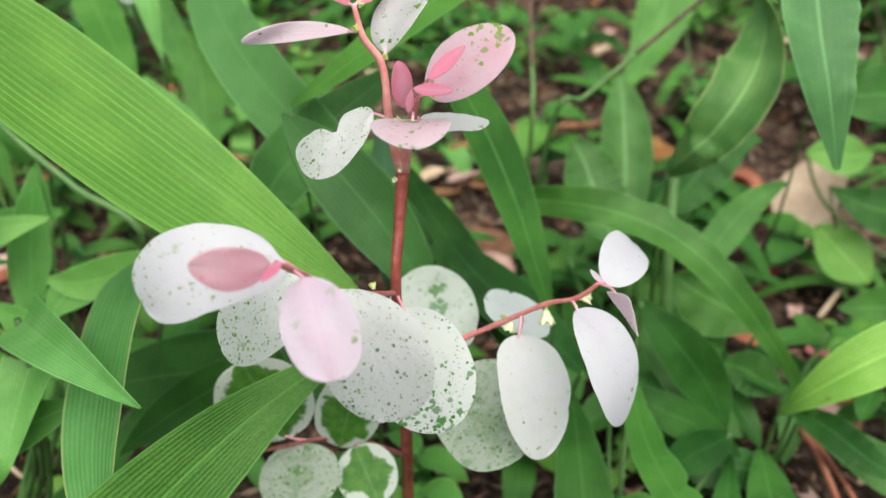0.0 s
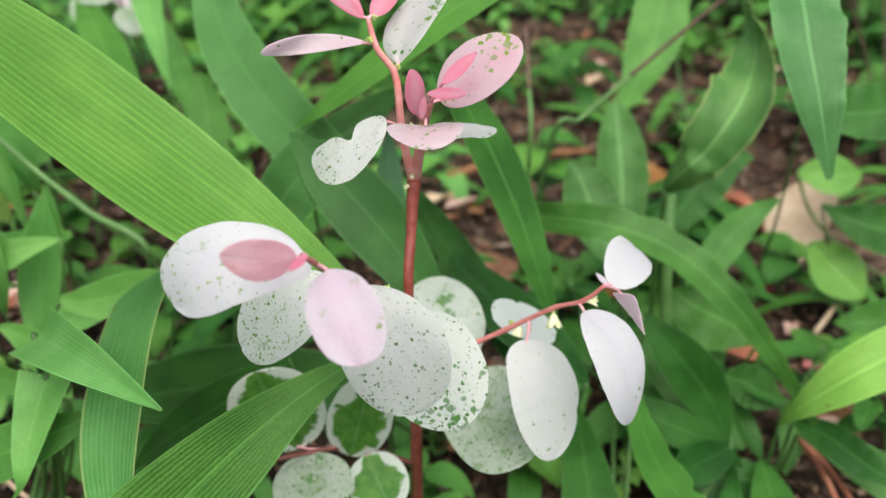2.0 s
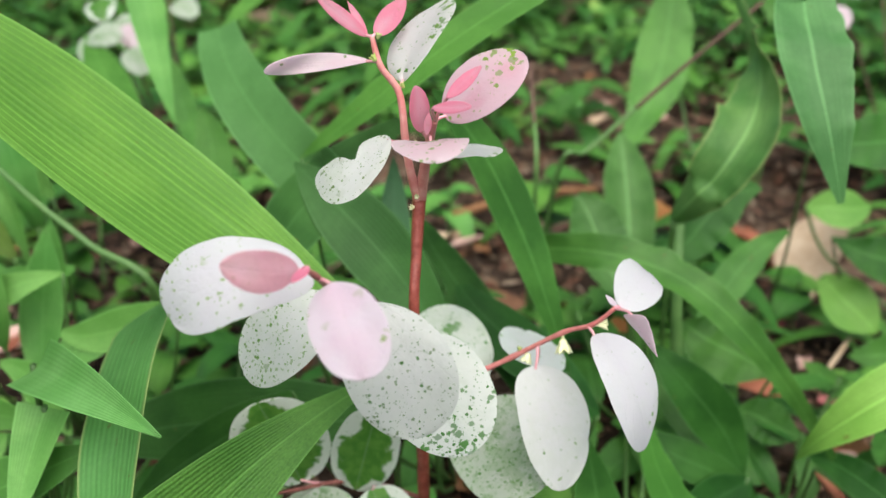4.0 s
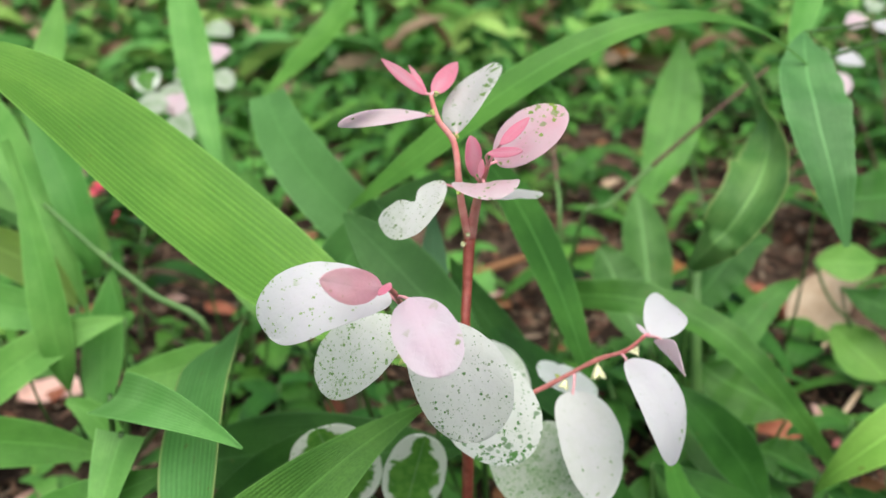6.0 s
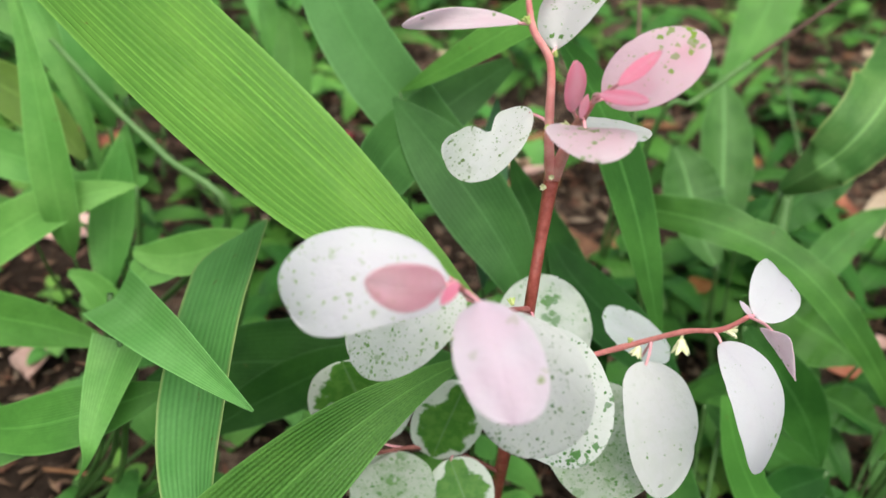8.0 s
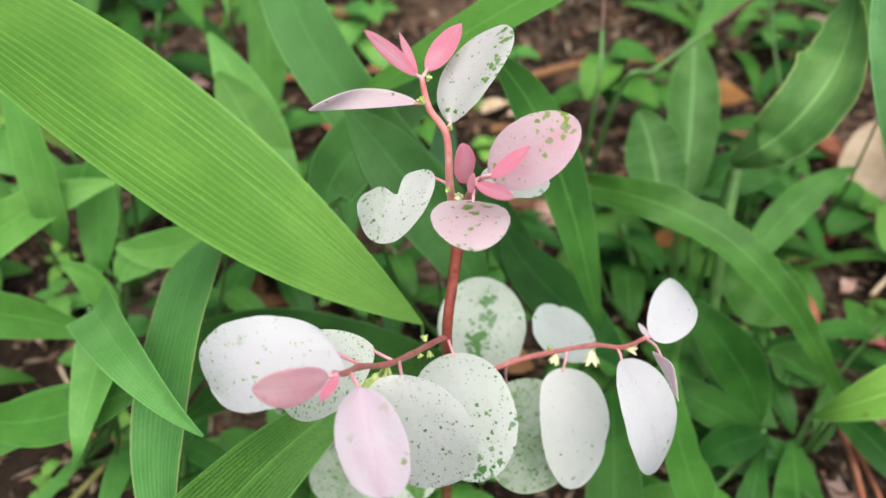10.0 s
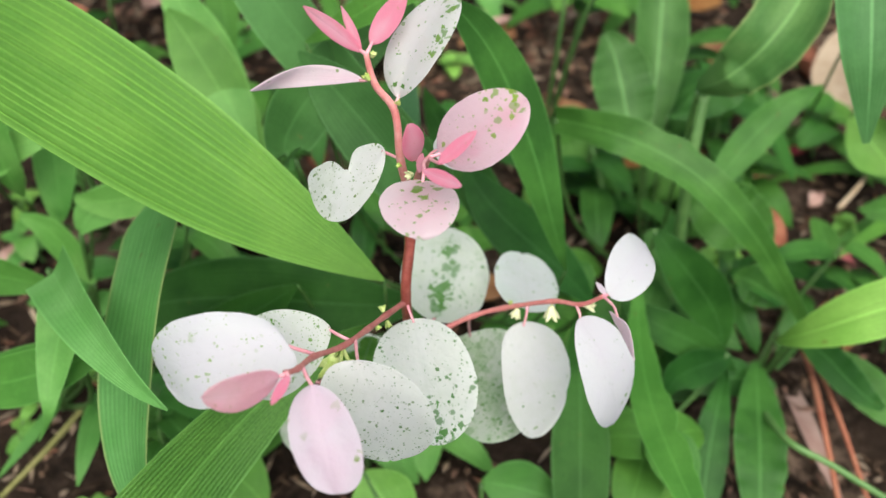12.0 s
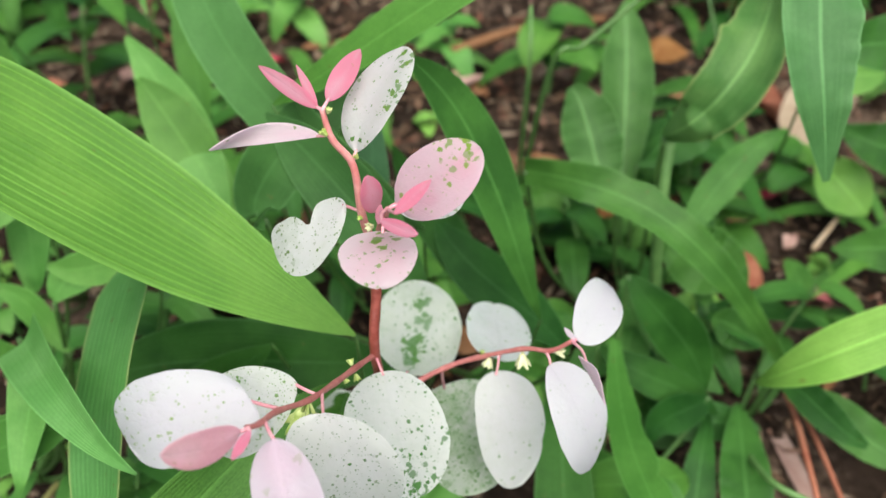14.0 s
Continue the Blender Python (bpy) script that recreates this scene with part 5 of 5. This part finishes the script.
loose_stick([(0.166, 0.300, 0.016), (0.164, 0.265, 0.022), (0.166, 0.215, 0.010)], 0.0017, dry_red, "thin reddish dry stick lying on the soil")
loose_stick([(0.168, 0.302, 0.014), (0.172, 0.262, 0.018), (0.181, 0.215, 0.006)], 0.0014, dry_red, "thin reddish dry stick lying on the soil")
loose_stick([(0.005, 0.603, 0.012), (0.06, 0.626, 0.018), (0.125, 0.652, 0.012)], 0.0042, dry_brown, "long brown fallen stick on the soil")
loose_stick([(-0.1665, 0.2430, 0.012), (-0.177, 0.221, 0.010), (-0.190, 0.198, 0.008)], 0.0016, stalk_straw, "yellowish green fallen stalk lying on the soil")
loose_stick([(-0.20, 0.262, 0.006), (-0.172, 0.258, 0.009), (-0.15, 0.249, 0.006)], 0.0010, dry_brown, "thin brown twig lying on the soil")
loose_stick([(-0.215, 0.30, 0.006), (-0.20, 0.283, 0.011), (-0.183, 0.272, 0.006)], 0.0012, dry_tan, "thin grey straw lying on the soil")
loose_stick([(0.215, 0.40, 0.004), (0.24, 0.43, 0.008), (0.26, 0.47, 0.004)], 0.0015, dry_tan, "thin dry straw lying on the soil")

# ---- a second snow bush and a bare stalk behind ----
back_bush = thing("snow_bush", (-0.20, 0.62, 0.0), "low snow bush with pale green-white leaves in the undergrowth", "shrub")
far_bush = thing("snow_bush", (0.37, 0.64, 0.0), "low snow bush with white and pink leaves in the undergrowth", "shrub")


def small_bush(parent, tops, mats, leaves=4, size=0.032):
    c = Vector(parent.location)
    for k, q in enumerate(tops):
        q = Vector(q)
        stem_part("twig", [c - Vector((0, 0, 0.01)), c.lerp(q, 0.5) + Vector((0, 0, 0.01)), q], 0.0012, 0.0006, stalk_brown, parent)
        for i in range(leaves):
            a = 2.4 * i + k
            d = Vector((math.cos(a), math.sin(a), 0.55 * math.sin(a) + 0.1)) * size
            round_leaf(parent, q + d * 0.12 - Vector((0, 0, 0.004 * i)), q + d - Vector((0, 0, 0.004 * i + 0.004)), Vector((-math.sin(a), math.cos(a), 0.55 * math.cos(a))) * (0.38 * size), (0, 0, 0.003), mats[(i + k) % len(mats)], 0.45, 0.45, res=(12, 7))


small_bush(back_bush, [(-0.2251, 0.7347, 0.1913), (-0.2090, 0.6727, 0.1726), (-0.2201, 0.5638, 0.1715), (-0.2000, 0.5400, 0.1665)], [greenish_leaf, rosy_leaf, border_leaf, greenish_leaf], 3, 0.026)
small_bush(far_bush, [(0.2918, 0.6498, 0.1672), (0.3569, 0.7359, 0.1912)], [white_leaf, greenish_leaf, rosy_leaf], 3, 0.023)
bare = thing("bare_stalk", (0.045, 0.440, 0.0), "thin purplish brown bare stalk leaning among the herbs", "stalk")
stem_part("lower_stalk", [(0.045, 0.440, -0.01), (0.0539, 0.3941, 0.1275), (0.0691, 0.3987, 0.1383), (0.0935, 0.4067, 0.1573)], 0.0014, 0.0012, stalk_green, bare, "green lower stalk")
stem_part("upper_stalk", [(0.0935, 0.4067, 0.1573), (0.1254, 0.4213, 0.1790), (0.1611, 0.4367, 0.2027)], 0.0012, 0.0009, stalk_brown, bare)
stem_part("lower_stalk", [(0.045, 0.440, -0.01), (0.0445, 0.4018, 0.1199), (0.0453, 0.4232, 0.1452)], 0.0013, 0.0010, stalk_green, bare, "green lower stalk")
stem_part("upper_stalk", [(0.0453, 0.4232, 0.1452), (0.0455, 0.4390, 0.1569), (0.0459, 0.4550, 0.1692)], 0.0010, 0.0008, stalk_brown, bare)


# ---- scattered undergrowth ----
def strap(parent, root, way, length, width, droop, mat, name="leaf", nu=12, nv=5):
    """A leaf from root, first along way, sinking towards its tip."""
    root, way = Vector(root), Vector(way).normalized()
    flat = Vector((way.x, way.y, 0))
    flat = flat.normalized() if flat.length > 1e-3 else Vector((1, 0, 0))
    side = Vector((-flat.y, flat.x, 0))
    rows, coords = [], []
    for i in range(nu):
        u = i / (nu - 1)
        c = root + way * (length * u) - Vector((0, 0, droop * length * u * u))
        w = width * 0.5 * max(0.03, 1.55 * u**0.42 * (1 - u) ** 0.62)
        up = Vector((0, 0, 1)) - way * way.z
        row = [c + side * (w * v) + up * (w * 0.25 * abs(v) + 0.12 * w * noise.noise(root * 60 + Vector((u * 4, v, 0)))) for v in [-1 + 2 * k / (nv - 1) for k in range(nv)]]
        rows.append(row)
        coords.append([(u, k / (nv - 1)) for k in range(nv)])
    bm = bmesh.new()
    bm.loops.layers.uv.new("leaf")
    sheet(bm, rows, coords, 0.0004)
    return part(name, bm, mat, parent)


def stemmed_herb(name, height, count, length, width, mat, seed, label):
    rnd = random.Random(seed)
    ob = thing(name, (0, 0, -3), label, "plant", name.replace("_", " ") + "s")
    top = Vector((rnd.uniform(-0.01, 0.01), rnd.uniform(-0.01, 0.01), height))
    o = Vector(ob.location)
    stem_part("stem", [o - Vector((0, 0, 0.008)), o + top * 0.5 + Vector((0.004, 0, 0)), o + top], 0.0013, 0.0008, stalk_green, ob, sides=7)
    for k in range(count):
        a = 2.4 * k + rnd.uniform(-0.4, 0.4)
        h = 0.25 + 0.75 * (k + 1) / count
        strap(ob, o + top * h, (math.cos(a), math.sin(a), rnd.uniform(0.2, 0.7)), length * rnd.uniform(0.75, 1.15) * (1.15 - 0.3 * h), width * rnd.uniform(0.8, 1.2), rnd.uniform(0.35, 0.8), mat)
    return ob


def tuft(count, length, width, mat, seed, label):
    rnd = random.Random(seed)
    ob = thing("grass_tuft", (0, 0, -3), label, "plant", "grass tufts")
    o = Vector(ob.location)
    for k in range(count):
        a = 2.4 * k + rnd.uniform(-0.5, 0.5)
        strap(ob, o + Vector((0.004 * math.cos(a), 0.004 * math.sin(a), -0.004)), (math.cos(a), math.sin(a), rnd.uniform(0.8, 2.2)), length * rnd.uniform(0.65, 1.1), width * rnd.uniform(0.7, 1.2), rnd.uniform(0.3, 0.9), mat, "blade", nu=14)
    return ob


kinds = [
    (stemmed_herb("lance_leaf_herb", 0.05, 7, 0.045, 0.019, HERB, 1, "small herb with lance-shaped mid-green leaves"), 0.035),
    (stemmed_herb("oval_leaf_herb", 0.03, 6, 0.030, 0.018, FRESH, 2, "small herb with oval fresh green leaves"), 0.026),
    (stemmed_herb("drooping_herb", 0.07, 8, 0.060, 0.020, HERB, 3, "taller herb with drooping lance-shaped leaves"), 0.045),
    (stemmed_herb("seedling", 0.018, 5, 0.020, 0.013, LIME, 4, "tiny seedling with bright yellow-green leaves"), 0.016),
    (stemmed_herb("round_leaf_herb", 0.04, 6, 0.036, 0.024, RIBBED, 6, "small herb with broad rounded green leaves"), 0.03),
    (tuft(8, 0.11, 0.012, GRASS, 5, "tuft of soft green grass blades"), 0.05),
    (tuft(6, 0.14, 0.019, RIBBED, 7, "tuft of broad ribbed grass blades"), 0.06),
]
bare_soil = [(0.30, 0.60, 0.06), (0.40, 0.85, 0.07), (0.20, 0.85, 0.06), (0.08, 0.70, 0.05), (0.34, 0.45, 0.04), (0.12, 1.0, 0.06), (-0.1, 0.75, 0.05), (-0.25, 0.62, 0.05), (0.204, 0.380, 0.034), (0.262, 0.525, 0.045), (0.172, 0.255, 0.03), (-0.16, 0.19, 0.02), (0.03, 0.48, 0.04), (0.222, 0.566, 0.04), (0.170, 0.632, 0.03), (0.06, 0.626, 0.03), (-0.178, 0.222, 0.03), (-0.268, 0.452, 0.03), (-0.40, 0.85, 0.06), (-0.51, 0.93, 0.05), (-0.134, 0.60, 0.03), (-0.045, 0.17, 0.035), (0.12, 0.52, 0.025), (0.02, 0.17, 0.04), (-0.14, 0.5, 0.03)]
rnd = random.Random(11)
placed = []
tries = 0
while len(placed) < 460 and tries < 30000:
    tries += 1
    r = rnd.random()
    x, y = rnd.uniform(-0.75, 0.75), 0.16 + 1.25 * r
    if abs(x) > 0.22 + 0.62 * y:
        continue
    n = rnd.choices(range(len(kinds)), (6, 5, 5 if y > 0.36 else 0, 3, 5, 4 if y > 0.40 else 0, 4 if y > 0.45 else 0))[0]
    ob, size = kinds[n]
    if y < 0.30 and -0.16 < x < 0.13 and n not in (1, 3):
        continue
    if any((x - a) ** 2 + (y - b) ** 2 < (c + size * 0.6) ** 2 for a, b, c in bare_soil):
        continue
    if any((x - a) ** 2 + (y - b) ** 2 < ((c + size) * 0.40) ** 2 for a, b, c in placed):
        continue
    placed.append((x, y, size))
    s = rnd.uniform(0.7, 1.2) * (1.0 if y < 0.5 else 1.2)
    made = copy_thing(ob, pose(x, y, ground_z(x, y), rnd.uniform(-10, 10), rnd.uniform(-10, 10), rnd.uniform(0, 360)))
    made.scale = (s, s, s)
# low herbs packed round the feet of the taller ones
for x, y, n, grow in (
    (0.063, 0.414, 4, 1.06),
    (0.077, 0.373, 0, 1.09),
    (0.099, 0.406, 4, 1.03),
    (0.116, 0.384, 4, 0.84),
    (0.137, 0.418, 2, 1.10),
    (0.151, 0.386, 4, 0.80),
    (0.044, 0.331, 4, 0.94),
    (0.091, 0.318, 4, 1.12),
    (0.112, 0.305, 1, 0.86),
    (0.135, 0.321, 0, 0.85),
    (0.093, 0.456, 4, 0.86),
    (0.126, 0.464, 4, 1.14),
    (0.155, 0.471, 2, 0.90),
    (0.174, 0.420, 4, 0.95),
    (0.035, 0.287, 4, 0.91),
    (0.167, 0.323, 0, 1.01),
    (0.077, 0.228, 4, 1.09),
    (-0.026, 0.245, 4, 0.97),
    (-0.060, 0.232, 4, 0.82),
    (-0.093, 0.213, 4, 1.10),
    (-0.127, 0.228, 0, 0.99),
    (0.2125, 0.3895, 3, 0.8),
    (0.2185, 0.383, 3, 0.6),
    (-0.163, 0.262, 3, 0.8),
    (-0.196, 0.232, 3, 0.7),
    (-0.150, 0.205, 3, 0.6),
):
    made = copy_thing(kinds[n][0], pose(x, y, ground_z(x, y), rnd.uniform(-10, 10), rnd.uniform(-10, 10), rnd.uniform(0, 360)))
    made.scale = (grow, grow, grow)
for ob, _ in kinds:
    for child in list(ob.children_recursive):
        bpy.data.objects.remove(child)
    bpy.data.objects.remove(ob)


# ---- litter on the soil, and the undergrowth farther off ----
def litter():
    bm = bmesh.new()
    rnd = random.Random(3)
    for k in range(19000):
        x, y = rnd.uniform(-0.6, 0.6), rnd.uniform(0.1, 1.1)
        z = ground_z(x, y) + rnd.uniform(0.0, 0.004)
        far = min(1.0, 0.55 + 0.9 * max(0.0, y - 0.2))
        ln, wd = rnd.uniform(0.004, 0.024) * far, rnd.uniform(0.0009, 0.008) * far * rnd.uniform(0.4, 1.0)
        m = pose(x, y, z, rnd.uniform(-25, 25), rnd.uniform(-25, 25), rnd.uniform(0, 360))
        pts = [(-0.5, 0, 0), (0, -0.5, 0.1), (0.5, 0, 0.05), (0, 0.5, 0.12)]
        up = [bm.verts.new(m @ Vector((a * ln, b * wd, c * wd + 0.0004))) for a, b, c in pts]
        dn = [bm.verts.new(m @ Vector((a * ln, b * wd, c * wd - 0.0004))) for a, b, c in pts]
        bm.faces.new(up)
        bm.faces.new(dn[::-1])
        for i in range(4):
            bm.faces.new((up[i], dn[i], dn[(i + 1) % 4], up[(i + 1) % 4]))
    return tagged(part("leaf_litter", bm, litter_mat), "brown and tan scraps of dry leaf and twig on soil", "litter", kind="stuff")


def island_material(name, colours, rough):
    m, nt, bsdf, out = material(name)
    geo = nt.nodes.new("ShaderNodeNewGeometry")
    cr = nt.nodes.new("ShaderNodeValToRGB")
    cr.color_ramp.interpolation = "CONSTANT"
    while len(cr.color_ramp.elements) < len(colours):
        cr.color_ramp.elements.new(0.5)
    for i, c in enumerate(colours):
        cr.color_ramp.elements[i].position, cr.color_ramp.elements[i].color = i / len(colours), (*c, 1)
    link(nt, geo.outputs["Random Per Island"], cr.inputs[0])
    n = noise_tex(nt, 150.0, 4.0)
    col = mix(nt, maths(nt, "MULTIPLY", n, 0.35), cr.outputs[0], (0.03, 0.03, 0.015))
    link(nt, col, bsdf.inputs["Base Color"])
    bsdf.inputs["Roughness"].default_value = rough
    bsdf.inputs["Specular IOR Level"].default_value = 0.15
    return m


litter_mat = island_material("litter", [(0.26, 0.16, 0.10), (0.12, 0.07, 0.045), (0.38, 0.28, 0.19), (0.18, 0.11, 0.07), (0.30, 0.17, 0.12), (0.05, 0.03, 0.02), (0.33, 0.25, 0.18), (0.24, 0.11, 0.07), (0.09, 0.055, 0.035)], 0.85)
litter()
thicket_mat = island_material("thicket_leaf", [(0.10, 0.30, 0.07), (0.14, 0.38, 0.08), (0.06, 0.2, 0.05), (0.22, 0.46, 0.10), (0.11, 0.32, 0.07), (0.3, 0.5, 0.12), (0.16, 0.4, 0.08), (0.2, 0.12, 0.07), (0.08, 0.26, 0.05), (0.4, 0.3, 0.2)], 0.5)


def thicket():
    verts, faces = [], []
    rnd = random.Random(8)
    while len(faces) < 210000:
        x, y = rnd.uniform(-3.2, 3.2), rnd.uniform(-2.2, 4.0)
        d = math.hypot(x, y - 0.3)
        inner = abs(x) < 0.22 + 0.62 * y and y < 1.35
        if d > 2.9 + 0.9 * noise.noise(Vector((x * 0.9, y * 0.9, 3))) or inner or (d < 0.45 and y > -0.05):
            continue
        z = ground_z(x, y) + rnd.random() ** 1.5 * (0.03 + 0.06 * d) * (1.0 + 0.8 * noise.noise(Vector((x * 4, y * 4, 0))))
        ln, wd = rnd.uniform(0.04, 0.16), rnd.uniform(0.014, 0.046)
        m = pose(x, y, z, rnd.uniform(-40, 40), rnd.uniform(-40, 40), rnd.uniform(0, 360))
        k = len(verts)
        for a, b, c in ((-0.5, 0, 0), (-0.15, -0.5, 0.12), (0.2, -0.4, 0.1), (0.5, 0, -0.12), (0.2, 0.4, 0.1), (-0.15, 0.5, 0.12), (0.02, 0, 0.0)):
            verts.append(m @ Vector((a * ln, b * wd, c * ln)))
        faces += [(k + i, k + (i + 1) % 6, k + 6) for i in range(6)]
    me = bpy.data.meshes.new("undergrowth")
    me.from_pydata([tuple(v) for v in verts], [], faces)
    me.materials.append(thicket_mat)
    return tagged(new("undergrowth", me), "dense low green undergrowth of mixed leaves", "undergrowth", kind="stuff")


thicket()
